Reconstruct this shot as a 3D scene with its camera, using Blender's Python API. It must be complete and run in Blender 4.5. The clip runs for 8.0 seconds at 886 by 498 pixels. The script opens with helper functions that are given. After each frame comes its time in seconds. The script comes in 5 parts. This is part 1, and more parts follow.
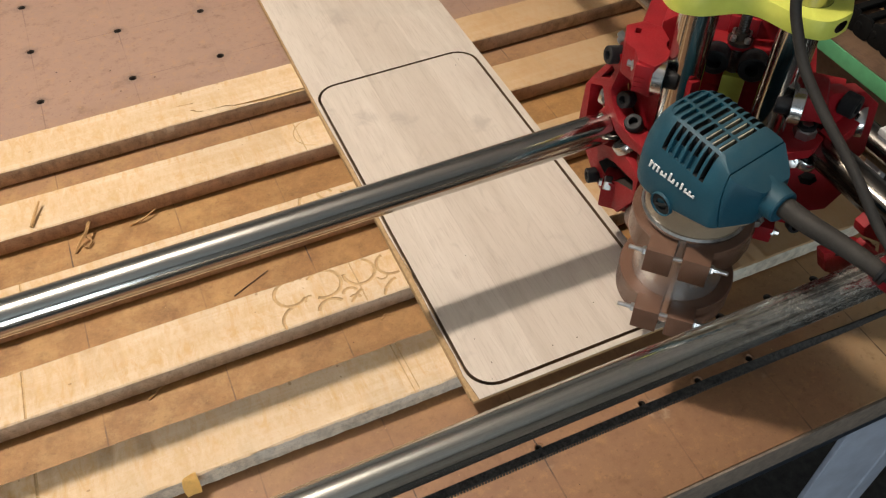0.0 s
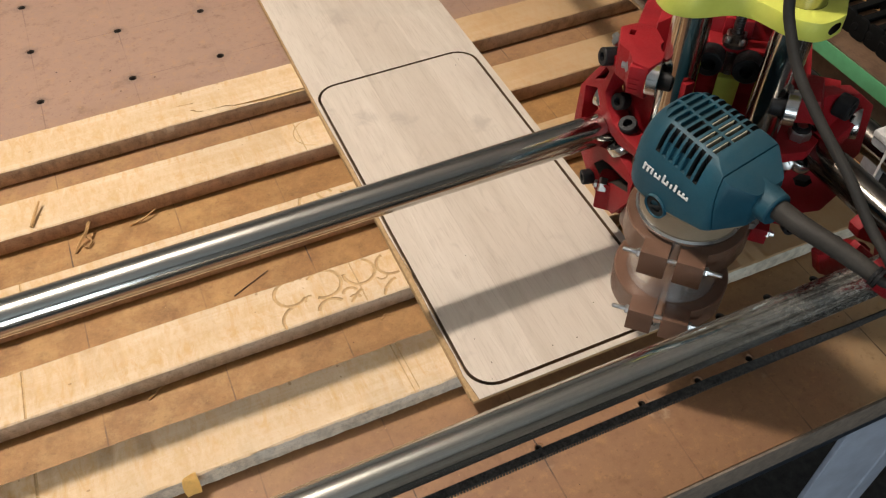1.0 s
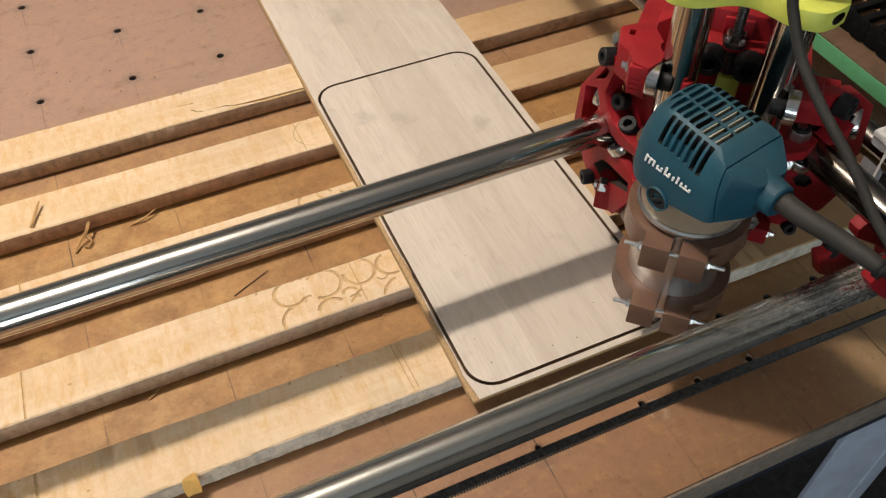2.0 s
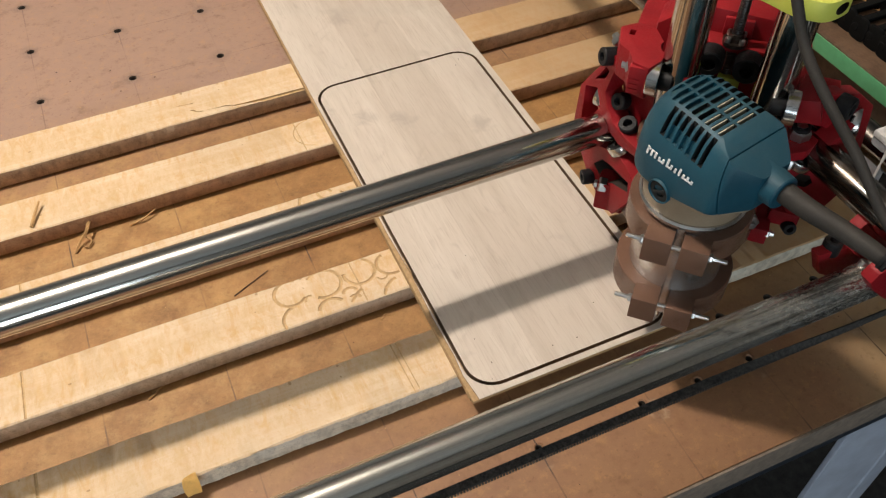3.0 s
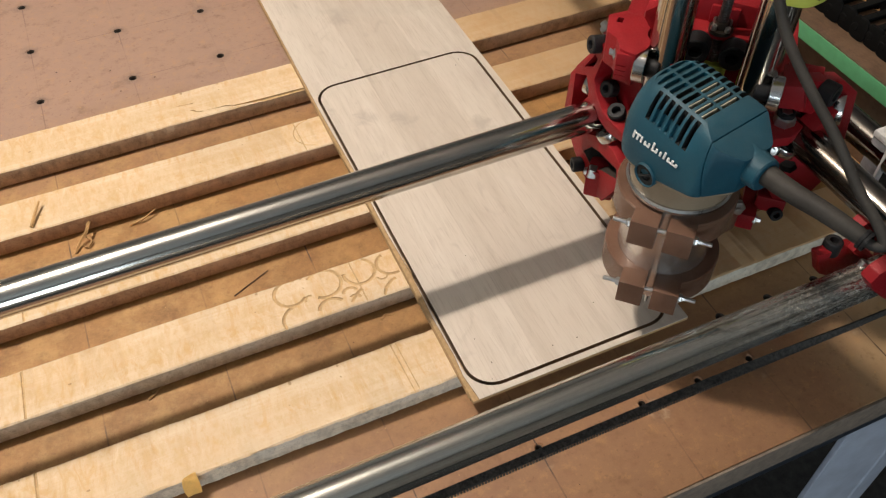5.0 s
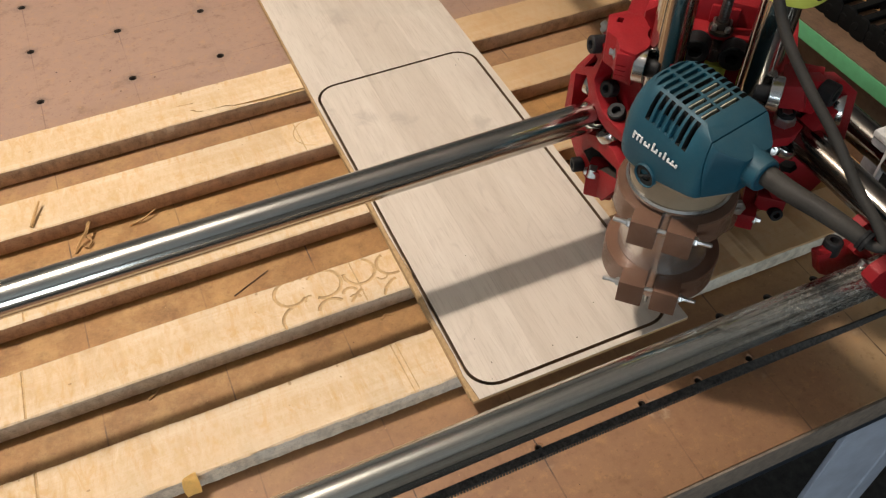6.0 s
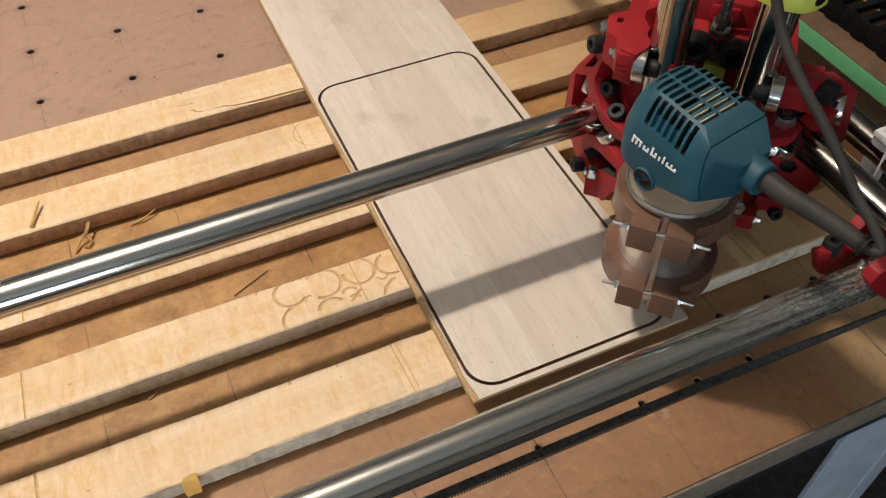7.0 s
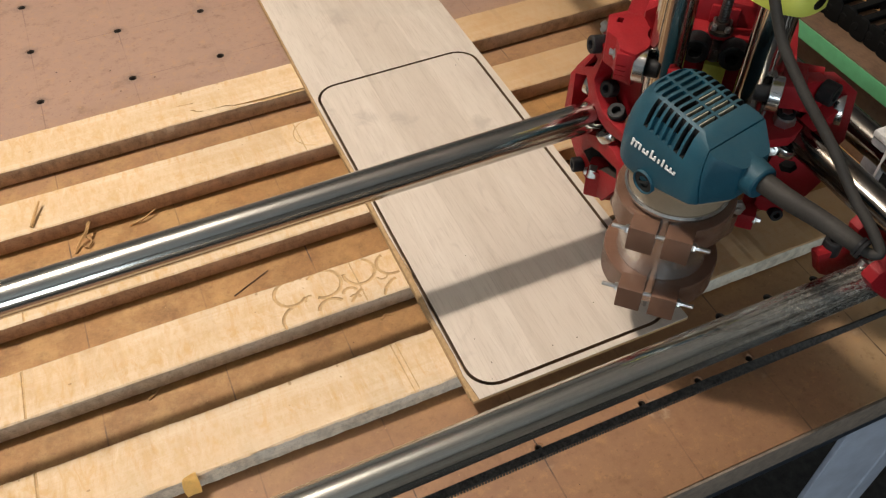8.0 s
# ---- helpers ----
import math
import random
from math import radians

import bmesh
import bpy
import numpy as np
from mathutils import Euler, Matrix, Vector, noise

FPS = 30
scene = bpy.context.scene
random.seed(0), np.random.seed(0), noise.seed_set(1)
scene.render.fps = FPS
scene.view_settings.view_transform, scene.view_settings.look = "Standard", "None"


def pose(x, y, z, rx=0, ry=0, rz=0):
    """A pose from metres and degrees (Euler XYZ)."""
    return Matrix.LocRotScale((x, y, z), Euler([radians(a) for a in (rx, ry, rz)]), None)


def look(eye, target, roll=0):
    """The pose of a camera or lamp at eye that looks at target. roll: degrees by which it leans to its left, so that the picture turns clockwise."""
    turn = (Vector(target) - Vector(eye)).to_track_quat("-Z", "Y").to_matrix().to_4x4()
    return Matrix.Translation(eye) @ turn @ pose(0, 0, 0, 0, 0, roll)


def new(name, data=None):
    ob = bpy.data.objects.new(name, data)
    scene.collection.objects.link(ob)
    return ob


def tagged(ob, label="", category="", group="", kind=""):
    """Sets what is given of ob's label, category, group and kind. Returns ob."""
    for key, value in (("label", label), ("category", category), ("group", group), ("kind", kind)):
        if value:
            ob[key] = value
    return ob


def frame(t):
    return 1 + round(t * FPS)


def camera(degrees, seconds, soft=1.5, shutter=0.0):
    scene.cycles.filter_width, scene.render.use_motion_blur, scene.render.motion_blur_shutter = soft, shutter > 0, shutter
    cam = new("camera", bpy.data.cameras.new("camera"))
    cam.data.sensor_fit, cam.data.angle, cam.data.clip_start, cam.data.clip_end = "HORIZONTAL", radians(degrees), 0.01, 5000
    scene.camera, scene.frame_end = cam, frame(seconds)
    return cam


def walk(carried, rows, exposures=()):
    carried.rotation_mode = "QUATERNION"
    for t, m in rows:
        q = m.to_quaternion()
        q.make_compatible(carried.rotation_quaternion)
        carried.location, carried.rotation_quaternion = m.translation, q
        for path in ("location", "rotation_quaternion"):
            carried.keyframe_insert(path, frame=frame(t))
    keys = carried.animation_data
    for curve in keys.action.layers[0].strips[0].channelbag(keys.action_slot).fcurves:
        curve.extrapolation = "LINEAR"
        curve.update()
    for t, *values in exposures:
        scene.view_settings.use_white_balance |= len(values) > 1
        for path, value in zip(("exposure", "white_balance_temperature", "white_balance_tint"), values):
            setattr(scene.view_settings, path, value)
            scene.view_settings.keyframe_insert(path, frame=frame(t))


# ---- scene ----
cam = camera(55.37, 8.0, soft=1.2)
VIEW = pose(0.01547, -0.01153, 0.58587, 41.0432, 0.6691, -23.7961)
walk(cam, [(0.0, VIEW), (8.0, VIEW)], exposures=[(0.0, 0.0), (8.0, 0.0)])

# ---- light -------------------------------------------------------------
LAMP = (-0.33, 0.83, 1.58)


def make_world():
    world = bpy.data.worlds.new("workshop_air")
    world.use_nodes = True
    nt = world.node_tree
    bg = nt.nodes["Background"]
    sky = nt.nodes.new("ShaderNodeTexSky")
    sky.sky_type, sky.sun_disc, sky.sun_elevation, sky.sun_rotation = "NISHITA", False, radians(35), radians(200)
    nt.links.new(sky.outputs[0], bg.inputs[0])
    bg.inputs[1].default_value = 0.1
    scene.world = world


def area_lamp(name, m, sx, sy, watts, colour):
    data = bpy.data.lights.new(name, "AREA")
    data.shape, data.size, data.size_y, data.energy, data.color = "RECTANGLE", sx, sy, watts, colour
    ob = new(name, data)
    ob.matrix_world = m
    return ob


make_world()
area_lamp("ceiling_lamp", pose(*LAMP), 0.12, 0.07, 25.0, (1.0, 0.90, 0.785))
# added fill: shines up so that the ceiling bounces soft light down
area_lamp("ceiling_bounce_fill", pose(LAMP[0], LAMP[1], LAMP[2] + 0.05, 180), 0.24, 0.12, 20.0, (1.0, 0.90, 0.785))
area_lamp("window_light", look((-1.20, -2.56, 0.72), (-0.85, 0.0, 0.35)), 1.6, 1.0, 33.0, (0.74, 0.89, 1.0))

# ---- materials ---------------------------------------------------------


def node(nt, kind, **values):
    n = nt.nodes.new("ShaderNode" + kind)
    for key, value in values.items():
        n.inputs[key].default_value = value
    return n


def base_material(name, rough=0.5, metal=0.0):
    m = bpy.data.materials.new(name)
    m.use_nodes = True
    b = m.node_tree.nodes["Principled BSDF"]
    b.inputs["Roughness"].default_value, b.inputs["Metallic"].default_value = rough, metal
    return m, m.node_tree, b


def coords(nt, scale=(1, 1, 1), world=False):
    """Object-space places, or places in the room, stretched by scale."""
    if world:
        src = nt.nodes.new("ShaderNodeNewGeometry").outputs["Position"]
    else:
        src = nt.nodes.new("ShaderNodeTexCoord").outputs["Object"]
    mp = nt.nodes.new("ShaderNodeMapping")
    mp.inputs["Scale"].default_value = scale
    nt.links.new(src, mp.inputs[0])
    return mp.outputs[0]


def noise_at(nt, vec, scale, detail=4.0, rough=0.55, distort=0.0):
    n = node(nt, "TexNoise", Scale=scale, Detail=detail, Roughness=rough, Distortion=distort)
    nt.links.new(vec, n.inputs["Vector"])
    return n.outputs["Fac"]


def ramp(nt, fac, stops):
    r = nt.nodes.new("ShaderNodeValToRGB")
    els = r.color_ramp.elements
    while len(els) < len(stops):
        els.new(0.5)
    for e, (at, col) in zip(els, stops):
        e.position = at
        e.color = (*col, 1) if len(col) == 3 else col
    nt.links.new(fac, r.inputs[0])
    return r.outputs[0]


def mix(nt, fac, a, b, kind="MIX"):
    n = nt.nodes.new("ShaderNodeMix")
    n.data_type, n.blend_type = "RGBA", kind
    for sock, val in ((n.inputs[0], fac), (n.inputs[6], a), (n.inputs[7], b)):
        if isinstance(val, (int, float)):
            sock.default_value = val
        elif isinstance(val, tuple):
            sock.default_value = (*val, 1)
        else:
            nt.links.new(val, sock)
    return n.outputs[2]


def maths(nt, kind, a, b=None, c=None):
    n = nt.nodes.new("ShaderNodeMath")
    n.operation = kind
    for sock, val in zip(n.inputs, (a, b, c)):
        if val is None:
            continue
        if isinstance(val, (int, float)):
            sock.default_value = val
        else:
            nt.links.new(val, sock)
    return n.outputs[0]


def bump(nt, b, height, strength=0.3, dist=0.001):
    n = node(nt, "Bump", Strength=strength, Distance=dist)
    nt.links.new(height, n.inputs["Height"])
    nt.links.new(n.outputs[0], b.inputs["Normal"])


def plastic(name, dark, light, rough=0.45, grain=900.0, layer=0.0, dust=0.0, dustcol=(0.45, 0.36, 0.26), shine=0.5):
    """Moulded or printed plastic: mottled colour, fine relief, printed layers, and dust lying on what faces up."""
    m, nt, b = base_material(name, rough)
    b.inputs["Specular IOR Level"].default_value = shine
    vec = coords(nt)
    big, small = noise_at(nt, vec, 45.0), noise_at(nt, vec, grain, 2.0)
    col = ramp(nt, big, [(0.3, dark), (0.7, light)])
    if dust:
        geo = nt.nodes.new("ShaderNodeNewGeometry")
        sep = nt.nodes.new("ShaderNodeSeparateXYZ")
        nt.links.new(geo.outputs["Normal"], sep.inputs[0])
        up = maths(nt, "MULTIPLY", maths(nt, "MAXIMUM", sep.outputs[2], 0.0), maths(nt, "MULTIPLY", noise_at(nt, vec, 160.0, 6.0, 0.7), dust))
        col = mix(nt, up, col, dustcol)
    nt.links.new(col, b.inputs["Base Color"])
    nt.links.new(ramp(nt, small, [(0.3, (rough - 0.1,) * 3), (0.7, (min(1, rough + 0.15),) * 3)]), b.inputs["Roughness"])
    h = small
    if layer:
        w = node(nt, "TexWave", Scale=layer, Distortion=0.4)
        w.bands_direction = "Z"
        nt.links.new(vec, w.inputs["Vector"])
        h = maths(nt, "ADD", maths(nt, "MULTIPLY", w.outputs["Fac"], 0.6), maths(nt, "MULTIPLY", small, 0.5))
    bump(nt, b, h, 0.25, 0.0004)
    return m


def metal(name, col, rough, scratch=(60, 900, 900), worn=None, stretch=0.35, dirt=0.0):
    """Steel with fine drawn scratches; worn: a darker, rougher tone in patches."""
    m, nt, b = base_material(name, rough, 1.0)
    vec = coords(nt, scratch)
    lines = noise_at(nt, vec, 1.0, 5.0, 0.6)
    blot = noise_at(nt, coords(nt), 30.0, 6.0, 0.65)
    c = ramp(nt, lines, [(0.3, tuple(x * 0.82 for x in col)), (0.7, col)])
    if worn:
        c = mix(nt, ramp(nt, blot, [(0.52 - dirt, (0, 0, 0)), (0.62, (1, 1, 1))]), c, worn)
    nt.links.new(c, b.inputs["Base Color"])
    r = maths(nt, "ADD", maths(nt, "MULTIPLY", lines, stretch * 0.3), rough - 0.05)
    if worn:
        r = maths(nt, "ADD", r, maths(nt, "MULTIPLY", ramp(nt, blot, [(0.45, (0, 0, 0)), (0.65, (1, 1, 1))]), 0.15))
    nt.links.new(r, b.inputs["Roughness"])
    bump(nt, b, lines, 0.06, 0.0003)
    return m


def pine_material(name, light, mid, dark, along=(3.5, 60, 60), soft=1.0, marked=False, spots=0.35):
    m, nt, b = base_material(name, 0.62)
    info = nt.nodes.new("ShaderNodeObjectInfo")
    shift = nt.nodes.new("ShaderNodeVectorMath")
    shift.operation = "ADD"
    comb = nt.nodes.new("ShaderNodeCombineXYZ")
    nt.links.new(maths(nt, "MULTIPLY", info.outputs["Random"], 37.0), comb.inputs[0])
    nt.links.new(maths(nt, "MULTIPLY", info.outputs["Random"], 11.0), comb.inputs[1])
    nt.links.new(coords(nt, along), shift.inputs[0])
    nt.links.new(comb.outputs[0], shift.inputs[1])
    grain = noise_at(nt, shift.outputs[0], 1.6, 7.0, 0.62, 0.5)
    fine = noise_at(nt, coords(nt, (16, 700, 700)), 1.0, 4.0, 0.65)
    saw = noise_at(nt, coords(nt, (90, 14, 14)), 1.0, 3.0)
    blot = noise_at(nt, coords(nt, (120, 52, 80)), 1.0, 8.0, 0.72, 0.25)
    pale = noise_at(nt, coords(nt, (7, 55, 30)), 1.0, 4.0, 0.6, 0.3)
    col = ramp(nt, grain, [(0.22, mid), (0.62, light)])
    col = mix(nt, maths(nt, "MULTIPLY", ramp(nt, blot, [(0.44, (0, 0, 0)), (0.64, (1, 1, 1))]), 0.60 * soft), col, dark)
    col = mix(nt, maths(nt, "MULTIPLY", ramp(nt, pale, [(0.50, (0, 0, 0)), (0.68, (1, 1, 1))]), 0.75), col, tuple(min(0.8, x * y) for x, y in zip(light, (1.06, 1.12, 1.22))))
    fleck = noise_at(nt, coords(nt, (420, 300, 300)), 1.0, 4.0, 0.7)
    col = mix(nt, maths(nt, "MULTIPLY", ramp(nt, fleck, [(0.54, (0, 0, 0)), (0.68, (1, 1, 1))]), 0.45 * soft), col, dark)
    col = mix(nt, maths(nt, "MULTIPLY", ramp(nt, fine, [(0.42, (0, 0, 0)), (0.66, (1, 1, 1))]), 0.12), col, dark)
    if marked:
        # torn, resin-orange fibres where the plane lifted the grain, and pin knots
        torn = noise_at(nt, coords(nt, (95, 34, 34)), 1.0, 7.0, 0.68, 1.2)
        field = ramp(nt, noise_at(nt, shift.outputs[0], 0.45, 3.0, 0.5), [(0.42, (0.12,) * 3), (0.60, (1, 1, 1))])
        col = mix(nt, maths(nt, "MULTIPLY", maths(nt, "MULTIPLY", ramp(nt, torn, [(0.50, (0, 0, 0)), (0.63, (1, 1, 1))]), field), 0.60), col, (0.60, 0.335, 0.115))
        col = mix(nt, maths(nt, "MULTIPLY", maths(nt, "MULTIPLY", ramp(nt, torn, [(0.33, (1, 1, 1)), (0.43, (0, 0, 0))]), field), 0.55), col, (0.78, 0.64, 0.46))
        pins = ramp(nt, noise_at(nt, coords(nt, (130, 110, 110)), 1.0, 2.0, 0.5), [(0.735, (0, 0, 0)), (0.76, (1, 1, 1))])
        col = mix(nt, maths(nt, "MULTIPLY", pins, 0.7), col, (0.30, 0.15, 0.055))
        # the ends beyond the board turn darker and browner
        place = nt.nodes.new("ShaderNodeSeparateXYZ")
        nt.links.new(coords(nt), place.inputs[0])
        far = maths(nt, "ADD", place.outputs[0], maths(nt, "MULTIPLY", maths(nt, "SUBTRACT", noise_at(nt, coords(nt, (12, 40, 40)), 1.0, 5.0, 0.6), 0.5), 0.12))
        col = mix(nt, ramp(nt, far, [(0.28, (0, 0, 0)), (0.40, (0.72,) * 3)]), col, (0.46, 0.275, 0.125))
    spot = ramp(nt, noise_at(nt, coords(nt, (26, 60, 60)), 1.0, 5.0, 0.7), [(0.68, (0, 0, 0)), (0.74, (1, 1, 1))])
    col = mix(nt, maths(nt, "MULTIPLY", spot, spots), col, tuple(x * 0.3 for x in dark))
    nt.links.new(col, b.inputs["Base Color"])
    h = maths(nt, "ADD", maths(nt, "MULTIPLY", fine, 0.5), maths(nt, "ADD", maths(nt, "MULTIPLY", saw, 0.8), grain))
    bump(nt, b, h, 0.35, 0.0008)
    return m


def mdf_material(name, light, dark, lines=True):
    m, nt, b = base_material(name, 0.60)
    vec = coords(nt, world=True)
    blot, fine = noise_at(nt, vec, 16.0, 8.0, 0.7), noise_at(nt, vec, 420.0, 3.0, 0.7)
    col = ramp(nt, blot, [(0.3, dark), (0.7, light)])
    col = mix(nt, maths(nt, "MULTIPLY", fine, 0.35), col, tuple(x * 0.62 for x in dark))
    mottle = ramp(nt, noise_at(nt, vec, 120.0, 6.0, 0.75), [(0.38, (0, 0, 0)), (0.65, (1, 1, 1))])
    col = mix(nt, maths(nt, "MULTIPLY", mottle, 0.30), col, tuple(min(0.8, x * 1.25) for x in light))
    place = nt.nodes.new("ShaderNodeSeparateXYZ")
    nt.links.new(vec, place.inputs[0])
    depth_y = maths(nt, "ADD", place.outputs[1], maths(nt, "MULTIPLY", maths(nt, "SUBTRACT", noise_at(nt, vec, 7.0, 5.0, 0.6), 0.5), 0.12))
    # the bed turns pinker and greyer towards its rear
    behind = ramp(nt, depth_y, [(0.66, (0, 0, 0)), (0.80, (1, 1, 1))])
    col = mix(nt, ramp(nt, depth_y, [(0.66, (0, 0, 0)), (0.80, (0.78,) * 3)]), col, (0.356, 0.236, 0.192))
    front = maths(nt, "SUBTRACT", 1.0, maths(nt, "MINIMUM", maths(nt, "MAXIMUM", maths(nt, "MULTIPLY", maths(nt, "SUBTRACT", depth_y, 0.28), 14.0), 0.0), 1.0))
    col = mix(nt, maths(nt, "MULTIPLY", front, 0.72), col, (0.255, 0.130, 0.073))
    # paler, tanner colour in the corner beyond the rail's roller
    corner = maths(nt, "MULTIPLY", front, ramp(nt, maths(nt, "ADD", place.outputs[0], maths(nt, "MULTIPLY", maths(nt, "SUBTRACT", noise_at(nt, vec, 14.0, 5.0, 0.65), 0.5), 0.10)), [(0.43, (0, 0, 0)), (0.515, (1, 1, 1))]))
    col = mix(nt, maths(nt, "MULTIPLY", corner, 0.75), col, (0.46, 0.315, 0.165))
    sift = maths(nt, "MULTIPLY", ramp(nt, noise_at(nt, vec, 26.0, 7.0, 0.72), [(0.46, (0, 0, 0)), (0.62, (1, 1, 1))]), maths(nt, "SUBTRACT", ramp(nt, place.outputs[0], [(0.02, (1, 1, 1)), (0.14, (0.25,) * 3)]), maths(nt, "MAXIMUM", front, behind)))
    sift = maths(nt, "MAXIMUM", sift, 0.0)
    col = mix(nt, maths(nt, "MULTIPLY", sift, 0.55), col, (0.53, 0.325, 0.125))
    stain = ramp(nt, noise_at(nt, vec, 38.0, 5.0, 0.7), [(0.56, (0, 0, 0)), (0.72, (1, 1, 1))])
    col = mix(nt, maths(nt, "MULTIPLY", stain, 0.36), col, tuple(x * 0.55 for x in dark))
    scuff = noise_at(nt, vec, 75.0, 8.0, 0.78)
    col = mix(nt, maths(nt, "MULTIPLY", ramp(nt, scuff, [(0.53, (0, 0, 0)), (0.66, (1, 1, 1))]), 0.28), col, tuple(min(0.8, x * 1.25) for x in light))
    col = mix(nt, maths(nt, "MULTIPLY", ramp(nt, scuff, [(0.34, (1, 1, 1)), (0.46, (0, 0, 0))]), 0.32), col, tuple(x * 0.6 for x in dark))
    speck = ramp(nt, noise_at(nt, vec, 190.0, 2.0, 0.5), [(0.655, (0, 0, 0)), (0.69, (1, 1, 1))])
    col = mix(nt, maths(nt, "MULTIPLY", speck, 0.2), col, tuple(x * 0.35 for x in dark))
    pale = ramp(nt, noise_at(nt, vec, 130.0, 4.0, 0.7), [(0.62, (0, 0, 0)), (0.80, (1, 1, 1))])
    col = mix(nt, maths(nt, "MULTIPLY", pale, 0.25), col, tuple(min(0.8, x * 1.5) for x in light))
    if lines:
        sep = nt.nodes.new("ShaderNodeSeparateXYZ")
        nt.links.new(vec, sep.inputs[0])
        for out, off, half in ((sep.outputs[0], 10.0, 0.0006), (sep.outputs[1], 9.965, 0.0005)):
            d = maths(nt, "ABSOLUTE", maths(nt, "SUBTRACT", maths(nt, "FRACT", maths(nt, "MULTIPLY", maths(nt, "ADD", out, off + 0.05), 10.0)), 0.5))
            on = maths(nt, "MULTIPLY", maths(nt, "LESS_THAN", d, half * 10), ramp(nt, noise_at(nt, vec, 17.0, 3.0), [(0.47, (0.22,) * 3), (0.6, (0.9,) * 3)]))
            on = maths(nt, "MULTIPLY", on, maths(nt, "SUBTRACT", 1.0, maths(nt, "MULTIPLY", behind, 0.6)))
            col = mix(nt, on, col, (0.085, 0.048, 0.030))
        # grime rubbed round the screw holes of the grid
        off = [maths(nt, "SUBTRACT", maths(nt, "FRACT", maths(nt, "MULTIPLY", maths(nt, "ADD", sep.outputs[k], o), 10.0)), 0.5) for k, o in ((0, 10.05), (1, 10.015))]
        far = maths(nt, "SQRT", maths(nt, "ADD", maths(nt, "MULTIPLY", off[0], off[0]), maths(nt, "MULTIPLY", off[1], off[1])))
        far = maths(nt, "ADD", far, maths(nt, "MULTIPLY", maths(nt, "SUBTRACT", noise_at(nt, vec, 70.0, 4.0, 0.6), 0.5), 0.22))
        burr = maths(nt, "MULTIPLY", ramp(nt, maths(nt, "ABSOLUTE", maths(nt, "SUBTRACT", far, 0.075)), [(0.0, (1, 1, 1)), (0.035, (0, 0, 0))]), maths(nt, "MULTIPLY", front, ramp(nt, noise_at(nt, vec, 45.0, 3.0, 0.6), [(0.45, (0, 0, 0)), (0.58, (1, 1, 1))])))
        grime = ramp(nt, far, [(0.05, (1, 1, 1)), (0.14, (0, 0, 0))])
        col = mix(nt, maths(nt, "MULTIPLY", grime, 0.28), col, (0.10, 0.07, 0.055))
        col = mix(nt, maths(nt, "MULTIPLY", burr, 0.55), col, (0.46, 0.32, 0.20))
    nt.links.new(col, b.inputs["Base Color"])
    bump(nt, b, fine, 0.15, 0.0004)
    return m


KNOTS = [(-0.0567, 0.3433, 0.012), (-0.0227, 0.3249, 0.014), (0.0455, 0.2879, 0.013), (-0.0217, 0.524, 0.016)]


